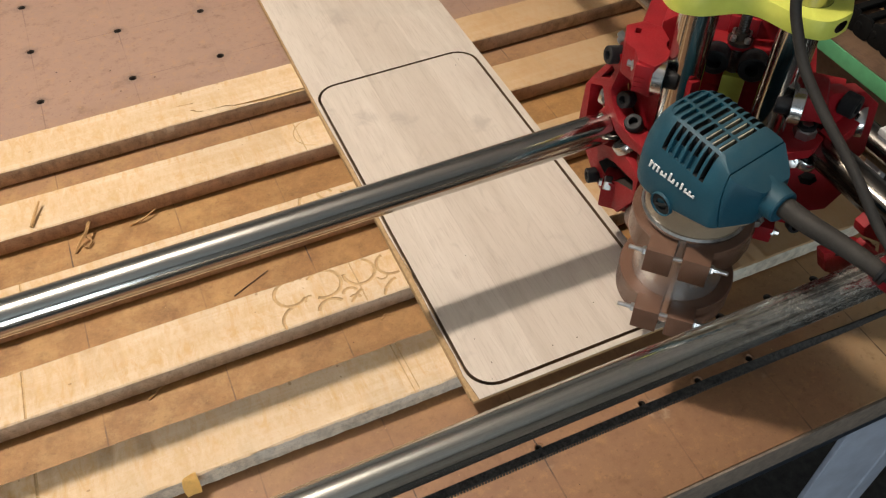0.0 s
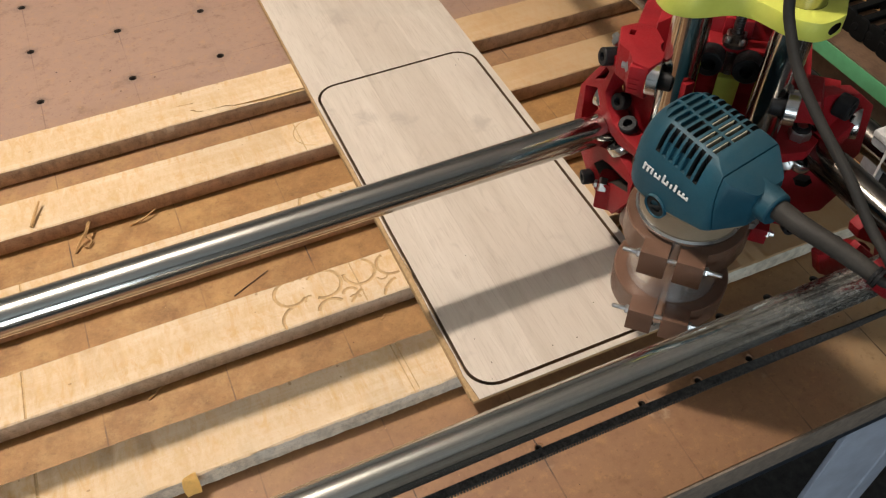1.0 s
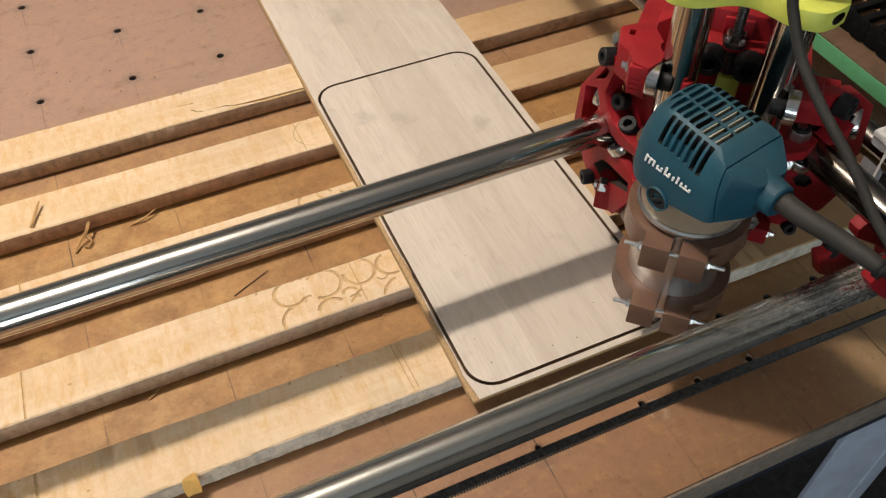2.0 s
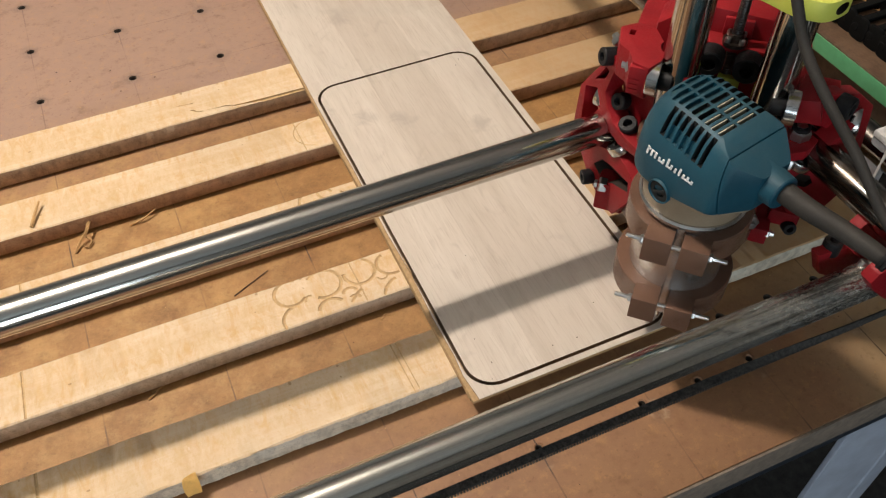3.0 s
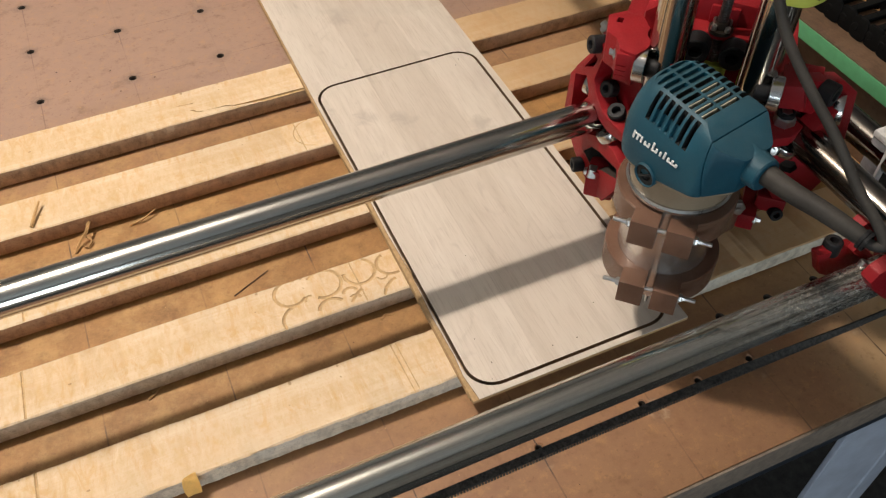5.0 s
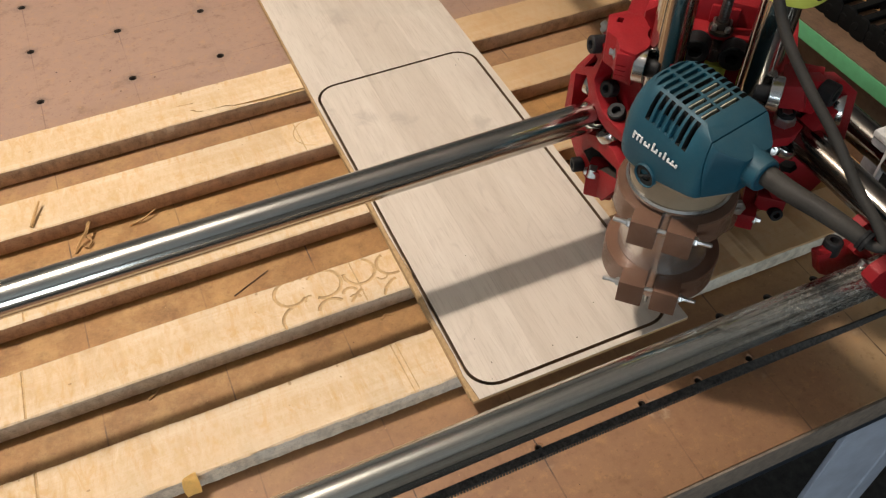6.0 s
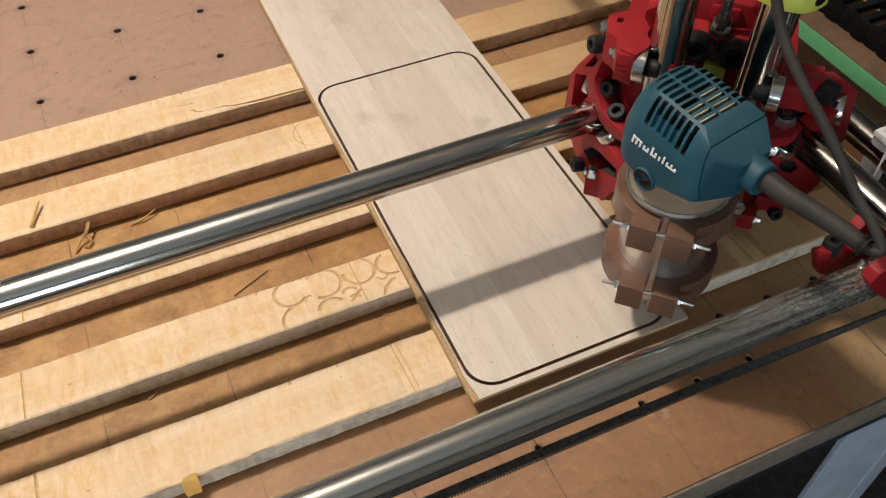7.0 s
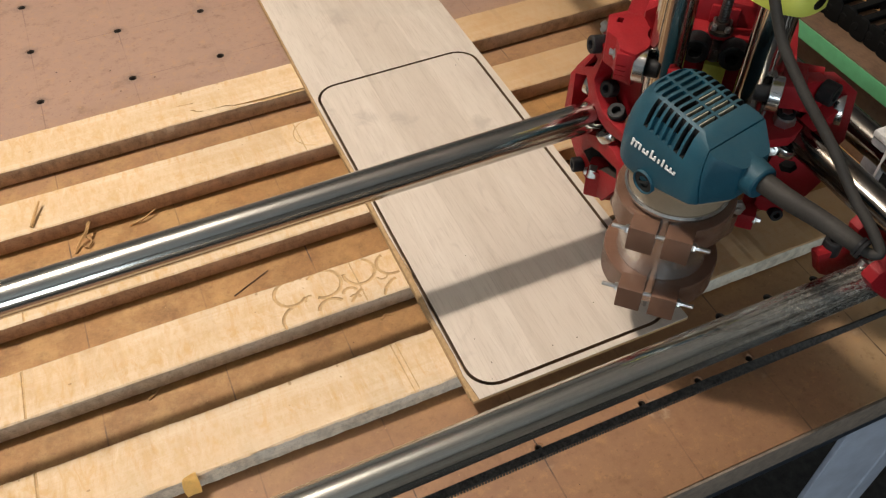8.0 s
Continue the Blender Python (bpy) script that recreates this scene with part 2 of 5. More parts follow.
def laminate_material():
    """Bleached oak print: three strips across, each in lengths of its own tone."""
    m, nt, b = base_material("bleached_oak_laminate", 0.42)
    vec = coords(nt)
    sep = nt.nodes.new("ShaderNodeSeparateXYZ")
    nt.links.new(vec, sep.inputs[0])
    strip = maths(nt, "FLOOR", maths(nt, "DIVIDE", maths(nt, "ADD", sep.outputs[0], 0.0965), 0.0645))
    along = maths(nt, "FLOOR", maths(nt, "DIVIDE", maths(nt, "ADD", sep.outputs[1], maths(nt, "MULTIPLY", strip, 0.171)), 0.42))
    comb = nt.nodes.new("ShaderNodeCombineXYZ")
    nt.links.new(strip, comb.inputs[0])
    nt.links.new(along, comb.inputs[1])
    white = nt.nodes.new("ShaderNodeTexWhiteNoise")
    white.noise_dimensions = "3D"
    nt.links.new(comb.outputs[0], white.inputs["Vector"])
    mp = nt.nodes.new("ShaderNodeVectorMath")
    mp.operation = "MULTIPLY_ADD"
    nt.links.new(white.outputs["Color"], mp.inputs[0])
    mp.inputs[1].default_value = (9, 9, 9)
    nt.links.new(coords(nt, (75, 5.5, 20)), mp.inputs[2])
    grain = noise_at(nt, mp.outputs[0], 1.0, 7.0, 0.6, 0.7)
    pores = noise_at(nt, coords(nt, (800, 38, 20)), 1.0, 3.0, 0.6)
    cloud = noise_at(nt, coords(nt, (18, 9, 9)), 1.0, 4.0)
    col = ramp(nt, grain, [(0.25, (0.565, 0.485, 0.402)), (0.5, (0.640, 0.560, 0.475)), (0.75, (0.69, 0.615, 0.53))])
    shade = maths(nt, "FRACT", maths(nt, "ADD", maths(nt, "MULTIPLY", strip, 0.5), maths(nt, "MULTIPLY", along, 0.31)))
    tone = ramp(nt, shade, [(0.0, (1.0, 1.0, 1.0)), (1.0, (0.87, 0.855, 0.84))])
    col = mix(nt, 1.0, col, tone, "MULTIPLY")
    col = mix(nt, maths(nt, "MULTIPLY", ramp(nt, pores, [(0.50, (0, 0, 0)), (0.70, (1, 1, 1))]), 0.30), col, (0.36, 0.27, 0.20))
    col = mix(nt, maths(nt, "MULTIPLY", ramp(nt, cloud, [(0.58, (0, 0, 0)), (0.78, (1, 1, 1))]), 0.30), col, (0.36, 0.28, 0.22))
    edge = maths(nt, "ABSOLUTE", maths(nt, "SUBTRACT", maths(nt, "FRACT", maths(nt, "DIVIDE", maths(nt, "ADD", sep.outputs[0], 0.0965), 0.0645)), 0.5))
    joint = ramp(nt, edge, [(0.488, (0, 0, 0)), (0.496, (1, 1, 1))])
    col = mix(nt, maths(nt, "MULTIPLY", joint, 0.10), col, (0.34, 0.27, 0.21))
    knot = ramp(nt, noise_at(nt, coords(nt, (40, 24, 20)), 1.0, 4.0, 0.6, 1.5), [(0.58, (0, 0, 0)), (0.76, (1, 1, 1))])
    col = mix(nt, maths(nt, "MULTIPLY", knot, 0.45), col, (0.41, 0.34, 0.28))
    # soft grey knots in the printed grain
    wobble = maths(nt, "MULTIPLY", maths(nt, "SUBTRACT", noise_at(nt, vec, 60.0, 4.0, 0.6, 1.0), 0.5), 0.030)
    for kx, ky, size in KNOTS:
        dx, dy = maths(nt, "SUBTRACT", sep.outputs[0], kx), maths(nt, "MULTIPLY", maths(nt, "SUBTRACT", sep.outputs[1], ky), 0.75)
        far = maths(nt, "ADD", maths(nt, "SQRT", maths(nt, "ADD", maths(nt, "MULTIPLY", dx, dx), maths(nt, "MULTIPLY", dy, dy))), wobble)
        col = mix(nt, maths(nt, "MULTIPLY", ramp(nt, maths(nt, "DIVIDE", far, size), [(0.1, (1, 1, 1)), (1.0, (0, 0, 0))]), 0.55), col, (0.38, 0.32, 0.27))
    nt.links.new(col, b.inputs["Base Color"])
    bump(nt, b, pores, 0.08, 0.0003)
    return m


def plain(name, col, rough=0.6, metalness=0.0, vary=0.25, scale=120.0):
    m, nt, b = base_material(name, rough, metalness)
    n = noise_at(nt, coords(nt), scale, 5.0, 0.65)
    nt.links.new(ramp(nt, n, [(0.3, tuple(x * (1 - vary) for x in col)), (0.7, tuple(min(1, x * (1 + vary)) for x in col))]), b.inputs["Base Color"])
    bump(nt, b, n, 0.15, 0.0005)
    return m


MDF = mdf_material("mdf_board", (0.435, 0.226, 0.076), (0.215, 0.101, 0.034))
MDF_EDGE = plain("mdf_cut_edge", (0.215, 0.165, 0.125), 0.8)
HOLE = plain("dark_hole", (0.03, 0.02, 0.014), 0.9)
PINE = pine_material("sawn_pine", (0.70, 0.53, 0.345), (0.63, 0.455, 0.27), (0.57, 0.36, 0.150), soft=0.95, marked=True)
PINE_GREY = pine_material("weathered_grey_pine", (0.76, 0.68, 0.54), (0.57, 0.50, 0.39), (0.24, 0.20, 0.15), (30, 110, 110))
PINE_DARK = pine_material("old_dark_pine", (0.14, 0.078, 0.042), (0.10, 0.055, 0.028), (0.06, 0.032, 0.018), (110, 30, 110))
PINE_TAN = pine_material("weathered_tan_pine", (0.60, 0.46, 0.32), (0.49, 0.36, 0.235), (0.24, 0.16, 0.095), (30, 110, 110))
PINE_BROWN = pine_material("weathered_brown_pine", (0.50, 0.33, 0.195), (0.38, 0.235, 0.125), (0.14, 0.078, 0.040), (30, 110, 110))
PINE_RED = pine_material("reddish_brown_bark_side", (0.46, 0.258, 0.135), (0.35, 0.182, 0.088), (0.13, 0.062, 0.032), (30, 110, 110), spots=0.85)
GOUGE = plain("carved_pine", (0.56, 0.375, 0.19), 0.8)
LAMINATE = laminate_material()
HDF = plain("tan_fibre_core", (0.42, 0.27, 0.13), 0.75, 0.0, 0.2, 300.0)
HDF_DARK = plain("dark_fibre_cut", (0.15, 0.092, 0.05), 0.85)
STEEL_DARK = metal("darkened_steel_tube", (0.50, 0.475, 0.445), 0.14, (500, 500, 20))
STEEL = metal("polished_steel_tube", (0.62, 0.60, 0.56), 0.15, (25, 700, 700))


def worn_rail():
    """Drawn steel; where the rollers run it is scored lengthwise, dull and dusty, and coloured darker for the machine's
    shade.
    """
    m, nt, b = base_material("scuffed_steel_rail", 0.24, 1.0)
    pos = coords(nt, world=True)
    sep = nt.nodes.new("ShaderNodeSeparateXYZ")
    nt.links.new(pos, sep.inputs[0])
    run = maths(nt, "MINIMUM", maths(nt, "MAXIMUM", maths(nt, "MULTIPLY", maths(nt, "SUBTRACT", sep.outputs[0], 0.235), 8.0), 0.10), 1.0)
    lines = noise_at(nt, coords(nt, (6, 500, 500)), 1.0, 5.0, 0.6)
    score = noise_at(nt, coords(nt, (13, 520, 520)), 1.0, 7.0, 0.72)
    smear = noise_at(nt, coords(nt, (7, 170, 170)), 1.0, 6.0, 0.7)
    dust = noise_at(nt, coords(nt, (260, 520, 520)), 1.0, 7.0, 0.78)
    c = ramp(nt, lines, [(0.30, (0.58, 0.57, 0.52)), (0.70, (0.84, 0.83, 0.77))])
    dull = maths(nt, "MULTIPLY", run, ramp(nt, dust, [(0.42, (0, 0, 0)), (0.56, (1, 1, 1))]))
    dark = maths(nt, "MULTIPLY", run, maths(nt, "MAXIMUM", ramp(nt, score, [(0.40, (1, 1, 1)), (0.47, (0, 0, 0))]), ramp(nt, smear, [(0.50, (0, 0, 0)), (0.56, (0.8, 0.8, 0.8))])))
    bright = maths(nt, "MULTIPLY", run, ramp(nt, score, [(0.54, (0, 0, 0)), (0.60, (1, 1, 1))]))
    # scores and smears, darkened further in place of shade and dark reflections
    c = mix(nt, maths(nt, "MULTIPLY", dark, 0.85), c, (0.075, 0.066, 0.056))
    c = mix(nt, maths(nt, "MULTIPLY", dull, 0.50), c, (0.120, 0.100, 0.080))
    c = mix(nt, maths(nt, "MULTIPLY", bright, 0.45), c, (0.46, 0.42, 0.36))
    nt.links.new(c, b.inputs["Base Color"])
    nt.links.new(maths(nt, "SUBTRACT", 1.0, maths(nt, "MULTIPLY", maths(nt, "MAXIMUM", dull, bright), 0.35)), b.inputs["Metallic"])
    nt.links.new(maths(nt, "ADD", maths(nt, "ADD", 0.08, maths(nt, "MULTIPLY", lines, 0.08)), maths(nt, "MULTIPLY", run, maths(nt, "ADD", 0.07, maths(nt, "MULTIPLY", dull, 0.10)))), b.inputs["Roughness"])
    bump(nt, b, maths(nt, "MULTIPLY", maths(nt, "ADD", score, dust), run), 0.22, 0.00010)
    return m


STEEL_WORN = worn_rail()
ZINC = metal("zinc_plated_steel", (0.60, 0.595, 0.58), 0.34, (200, 200, 200))
ALU = metal("turned_aluminium", (0.70, 0.69, 0.67), 0.24, (300, 300, 40))


def turned_metal(name, col, rough):
    """Metal turned on a lathe: rings round the axis draw its highlights out lengthwise."""
    m, nt, b = base_material(name, rough, 0.9)
    rings = noise_at(nt, coords(nt, (3, 3, 1500)), 1.0, 3.0)
    nt.links.new(ramp(nt, rings, [(0.3, tuple(x * 0.86 for x in col)), (0.7, col)]), b.inputs["Base Color"])
    tan = nt.nodes.new("ShaderNodeTangent")
    tan.direction_type, tan.axis = "RADIAL", "Z"
    nt.links.new(tan.outputs[0], b.inputs["Tangent"])
    b.inputs["Anisotropic"].default_value, b.inputs["Anisotropic Rotation"].default_value = 0.85, 0.25
    return m


ALU_FILM = turned_metal("turned_bright_barrel", (0.74, 0.715, 0.69), 0.26)
LIT_DUSTY = plain("lit_dusty_beige", (0.44, 0.40, 0.31), 0.8)
CHROME = metal("bearing_steel", (0.60, 0.59, 0.58), 0.22, (300, 300, 300))
BLACK_BOLT = plastic("black_oxide_steel", (0.009, 0.009, 0.010), (0.016, 0.016, 0.017), 0.50, 900.0, shine=0.22)
RED = plastic("red_printed_plastic", (0.215, 0.0054, 0.0095), (0.300, 0.0088, 0.0148), 0.46, 700.0, 500.0, dust=0.03, shine=0.26)
BLUE = plastic("petrol_blue_moulded_plastic", (0.003, 0.050, 0.080), (0.005, 0.066, 0.104), 0.50, 1400.0, dust=0.34, dustcol=(0.120, 0.118, 0.098), shine=0.3)
BLUE_DARK = plain("dark_inside_of_vents", (0.006, 0.008, 0.009), 0.8)
GREY_COLLAR = plastic("beige_grey_plastic_collar", (0.23, 0.175, 0.115), (0.30, 0.235, 0.16), 0.5, 900.0)
BROWN = plastic("brown_printed_plastic", (0.120, 0.064, 0.042), (0.165, 0.090, 0.060), 0.24, 3000.0, 420.0)
YELLOW = plastic("lime_yellow_printed_plastic", (0.54, 0.57, 0.085), (0.66, 0.69, 0.125), 0.42, 700.0, 420.0)
RUBBER = plastic("black_rubber", (0.012, 0.0115, 0.011), (0.024, 0.022, 0.020), 0.6, 900.0, dust=0.12, dustcol=(0.14, 0.11, 0.085), shine=0.25)
BOOT = plastic("dusty_black_rubber", (0.020, 0.0185, 0.017), (0.034, 0.031, 0.028), 0.62, 500.0, dust=0.40, dustcol=(0.085, 0.070, 0.056), shine=0.25)
CHAIN = plain("black_nylon", (0.0035, 0.0035, 0.0035), 0.72)
CHAIN.node_tree.nodes["Principled BSDF"].inputs["Specular IOR Level"].default_value = 0.15
STEEL_DULL = metal("dull_dusty_steel", (0.15, 0.128, 0.115), 0.36, (400, 25, 400), (0.085, 0.066, 0.054), dirt=0.10)
STEEL_SCREW = metal("oiled_dark_steel", (0.24, 0.235, 0.23), 0.30, (300, 300, 300))
STEEL_LONG = metal("polished_lengthwise_steel", (0.27, 0.25, 0.23), 0.11, (700, 25, 700), (0.16, 0.13, 0.105), dirt=0.04)
BELT = plain("black_toothed_belt", (0.040, 0.037, 0.034), 0.7, 0.0, 0.85, 420.0)
WHITE = plain("white_print", (0.80, 0.80, 0.80), 0.5, 0.0, 0.04)
TAPE_GREEN = plain("green_tape", (0.10, 0.36, 0.17), 0.55, 0.0, 0.12, 60.0)
TAPE_YELLOW = plain("yellow_tape", (0.80, 0.54, 0.17), 0.55, 0.0, 0.12)
BEAM = plain("dark_blue_painted_steel", (0.020, 0.026, 0.036), 0.5)
LEG = plain("grey_blue_painted_steel", (0.42, 0.455, 0.53), 0.5, 0.0, 0.14, 30.0)
FLOOR = plain("dark_concrete_floor", (0.035, 0.032, 0.030), 0.85, 0.0, 0.5, 60.0)
WALL = plain("grey_plaster", (0.58, 0.56, 0.53), 0.9, 0.0, 0.08, 8.0)
CEILING = plain("white_ceiling_paint", (0.80, 0.79, 0.77), 0.9, 0.0, 0.05, 8.0)
STRAW = plain("wood_shaving", (0.46, 0.27, 0.11), 0.8)
BARK = plain("dark_splinter", (0.06, 0.033, 0.018), 0.8)
MOTOR = plain("grey_cast_aluminium", (0.26, 0.26, 0.28), 0.5, 0.1)
PLUG = plain("pale_grey_plastic", (0.62, 0.61, 0.60), 0.5)

# ---- mesh tools --------------------------------------------------------
I4 = Matrix.Identity(4)


def frame_of(origin, zdir, xdir=(1, 0, 0)):
    """A pose at origin whose z runs along zdir."""
    z = Vector(zdir).normalized()
    x = Vector(xdir)
    x = x - z * x.dot(z)
    if x.length < 1e-6:
        x = Vector((0, 1, 0)) - z * z[1]
    x.normalize()
    y = z.cross(x)
    m = Matrix((x, y, z)).transposed().to_4x4()
    m.translation = origin
    return m


def add(bm, piece, m=I4, mat=0):
    """Join the bmesh piece into bm at the pose m."""
    me = bpy.data.meshes.new("joining")
    for f in piece.faces:
        f.material_index = mat if mat else f.material_index
    piece.transform(m)
    piece.to_mesh(me)
    piece.free()
    bm.from_mesh(me)
    bpy.data.meshes.remove(me)
    return bm


def bevelled(b, width, segments=2, angle=0.5):
    if width > 0:
        edges = [e for e in b.edges if len(e.link_faces) == 2 and e.calc_face_angle(0) > angle]
        bmesh.ops.bevel(b, geom=edges, offset=width, segments=segments, profile=0.6, affect="EDGES", clamp_overlap=True)
    return b


def box(bm, centre, size, m=I4, bev=0.001, mat=0, seg=2):
    b = bmesh.new()
    bmesh.ops.create_cube(b, size=1.0, matrix=Matrix.Translation(centre) @ Matrix.Diagonal((*size, 1)))
    bevelled(b, bev, seg)
    return add(bm, b, m, mat)


def prism(bm, poly, depth, m=I4, bev=0.001, mat=0, seg=2):
    """A flat outline in x and y, raised from z = 0 to depth."""
    b = bmesh.new()
    low = [b.verts.new((x, y, 0)) for x, y in poly]
    f = b.faces.new(low)
    out = bmesh.ops.extrude_face_region(b, geom=[f])
    bmesh.ops.translate(b, verts=[v for v in out["geom"] if isinstance(v, bmesh.types.BMVert)], vec=(0, 0, depth))
    bmesh.ops.recalc_face_normals(b, faces=b.faces)
    bevelled(b, bev, seg)
    return add(bm, b, m, mat)


def lathe(bm, profile, m=I4, seg=32, mat=0, closed=False):
    """Turn (radius, height) pairs about z."""
    b = bmesh.new()
    rings = []
    for r, z in profile:
        rings.append([b.verts.new((r * math.cos(2 * math.pi * k / seg), r * math.sin(2 * math.pi * k / seg), z)) for k in range(seg)])
    pairs = list(zip(rings, rings[1:]))
    if closed:
        pairs.append((rings[-1], rings[0]))
    for a, c in pairs:
        for k in range(seg):
            b.faces.new((a[k], a[(k + 1) % seg], c[(k + 1) % seg], c[k]))
    if not closed:
        b.faces.new(rings[0][::-1])
        b.faces.new(rings[-1])
    bmesh.ops.recalc_face_normals(b, faces=b.faces)
    return add(bm, b, m, mat)


def rod(bm, a, c, r, seg=24, bev=0.0006, mat=0):
    a, c = Vector(a), Vector(c)
    h = (c - a).length
    e = min(bev, r * 0.4, h * 0.3)
    return lathe(bm, [(r - e, 0), (r, e), (r, h - e), (r - e, h)], frame_of(a, c - a), seg, mat)


def pipe(bm, a, c, ro, ri, seg=40, mat=0):
    a, c = Vector(a), Vector(c)
    h = (c - a).length
    return lathe(bm, [(ro, 0.0004), (ro, h - 0.0004), (ro - 0.0004, h), (ri, h), (ri, 0), (ro - 0.0004, 0)], frame_of(a, c - a), seg, mat, True)


def smooth_path(points, steps=8):
    pts = [Vector(p) for p in points]
    pts = [2 * pts[0] - pts[1]] + pts + [2 * pts[-1] - pts[-2]]
    out = []
    for k in range(1, len(pts) - 2):
        p0, p1, p2, p3 = pts[k - 1:k + 3]
        for s in range(steps):
            t = s / steps
            out.append(0.5 * (2 * p1 + (p2 - p0) * t + (2 * p0 - 5 * p1 + 4 * p2 - p3) * t * t + (3 * p1 - p0 - 3 * p2 + p3) * t ** 3))
    out.append(pts[-2])
    return out


def sweep(bm, points, radius, seg=14, steps=8, mat=0):
    """A round cord along a smooth path; radius: a number, or one for each end."""
    path = smooth_path(points, steps)
    r0, r1 = radius if isinstance(radius, tuple) else (radius, radius)
    b = bmesh.new()
    rings, up = [], Vector((0.3, 0.2, 1)).normalized()
    for k, p in enumerate(path):
        d = (path[min(k + 1, len(path) - 1)] - path[max(k - 1, 0)]).normalized()
        x = (up - d * up.dot(d)).normalized()
        y = d.cross(x)
        up = x
        r = r0 + (r1 - r0) * k / (len(path) - 1)
        rings.append([b.verts.new(p + r * (math.cos(2 * math.pi * j / seg) * x + math.sin(2 * math.pi * j / seg) * y)) for j in range(seg)])
    for a, c in zip(rings, rings[1:]):
        for j in range(seg):
            b.faces.new((a[j], a[(j + 1) % seg], c[(j + 1) % seg], c[j]))
    b.faces.new(rings[0][::-1])
    b.faces.new(rings[-1])
    bmesh.ops.recalc_face_normals(b, faces=b.faces)
    return add(bm, b, I4, mat)


def carve(bm, cutter):
    """bm less cutter; the cut faces keep the cutter's material index."""
    obs = []
    for b in (bm, cutter):
        me = bpy.data.meshes.new("carving")
        b.to_mesh(me)
        b.free()
        for mat in (HOLE, HOLE, HOLE):
            me.materials.append(mat)
        obs.append(new("carving", me))
    mod = obs[0].modifiers.new("cut", "BOOLEAN")
    mod.operation, mod.solver, mod.object = "DIFFERENCE", "EXACT", obs[1]
    dg = bpy.context.evaluated_depsgraph_get()
    dg.update()
    me = bpy.data.meshes.new_from_object(obs[0].evaluated_get(dg))
    out = bmesh.new()
    out.from_mesh(me if len(me.polygons) > 3 else obs[0].data)
    bpy.data.meshes.remove(me)
    for ob in obs:
        data = ob.data
        bpy.data.objects.remove(ob)
        bpy.data.meshes.remove(data)
    return out


BASE = {}


def thing(name, m, label, category, group="", kind=""):
    ob = new(name)
    ob.empty_display_size = 0.02
    ob.matrix_world = m
    BASE[ob.name] = m.inverted()
    return tagged(ob, label, category, group, kind)


def mesh_of(name, bm, materials, sharp=35):
    me = bpy.data.meshes.new(name)
    bm.to_mesh(me)
    bm.free()
    for mat in materials if isinstance(materials, (list, tuple)) else [materials]:
        me.materials.append(mat)
    me.polygons.foreach_set("use_smooth", [True] * len(me.polygons))
    me.set_sharp_from_angle(angle=radians(sharp))
    return me


def part(name, bm, material, parent, label="", sharp=35):
    """One mesh under a thing or a part; the bmesh is given in the room's own metres."""
    root = parent
    while root.parent:
        root = root.parent
    bm.transform(BASE[root.name])
    ob = new(name, mesh_of(name, bm, material, sharp))
    ob.parent = parent
    return tagged(ob, label)


def single(name, bm, material, m, label, category, group="", kind="", sharp=35):
    """A thing that is one mesh."""
    bm.transform(m.inverted())
    ob = new(name, mesh_of(name, bm, material, sharp))
    ob.matrix_world = m
    BASE[ob.name] = m.inverted()
    return tagged(ob, label, category, group, kind)


def rounded_rect(x0, y0, x1, y1, r, n=8):
    pts = []
    for cx, cy, a0 in ((x1 - r, y0 + r, -90), (x1 - r, y1 - r, 0), (x0 + r, y1 - r, 90), (x0 + r, y0 + r, 180)):
        for k in range(n + 1):
            a = radians(a0 + 90 * k / n)
            pts.append((cx + r * math.cos(a), cy + r * math.sin(a)))
    return pts


def jitter(bm, amount, scale, seed=0.0):
    for v in bm.verts:
        v.co += amount * noise.noise_vector(v.co * scale + Vector((seed, seed * 0.7, 3)))
    return bm


# ---- room --------------------------------------------------------------
BED_FRONT, SLAT_TOP, BOARD_TOP = 0.1716, 0.0205, 0.0285
FLOOR_Z = -0.82


def room():
    b = box(bmesh.new(), (0.3, 0.5, FLOOR_Z - 0.05), (6.2, 6.2, 0.1), bev=0)
    single("floor", b, FLOOR, pose(0.3, 0.5, FLOOR_Z), "dark worn concrete workshop floor", "floor", kind="structure")
    b = box(bmesh.new(), (0.3, 0.5, 1.98), (6.2, 6.2, 0.1), bev=0)
    single("ceiling", b, CEILING, pose(0.3, 0.5, 1.93), "plain white painted workshop ceiling", "ceiling", kind="structure")
    for name, c, s in (("wall_north", (0.3, 3.65, 0.55), (6.2, 0.1, 2.76)), ("wall_east", (3.45, 0.5, 0.55), (0.1, 6.2, 2.76)),
                       ("wall_west", (-2.85, 0.5, 0.55), (0.1, 6.2, 2.76))):
        single(name, box(bmesh.new(), c, s, bev=0), WALL, pose(c[0], c[1], FLOOR_Z), "plain grey plastered workshop wall", "wall", kind="structure")
    b = bmesh.new()
    for c, s in (((0.3, -2.65, -0.31), (6.2, 0.1, 1.02)), ((0.3, -2.65, 1.585), (6.2, 0.1, 0.69)), ((-2.42, -2.65, 0.72), (0.76, 0.1, 1.04)), ((1.52, -2.65, 0.72), (3.76, 0.1, 1.04))):
        box(b, c, s, bev=0)
    single("wall_south", b, WALL, pose(0.3, -2.65, FLOOR_Z), "plain grey plastered wall with a window opening", "wall", kind="structure")


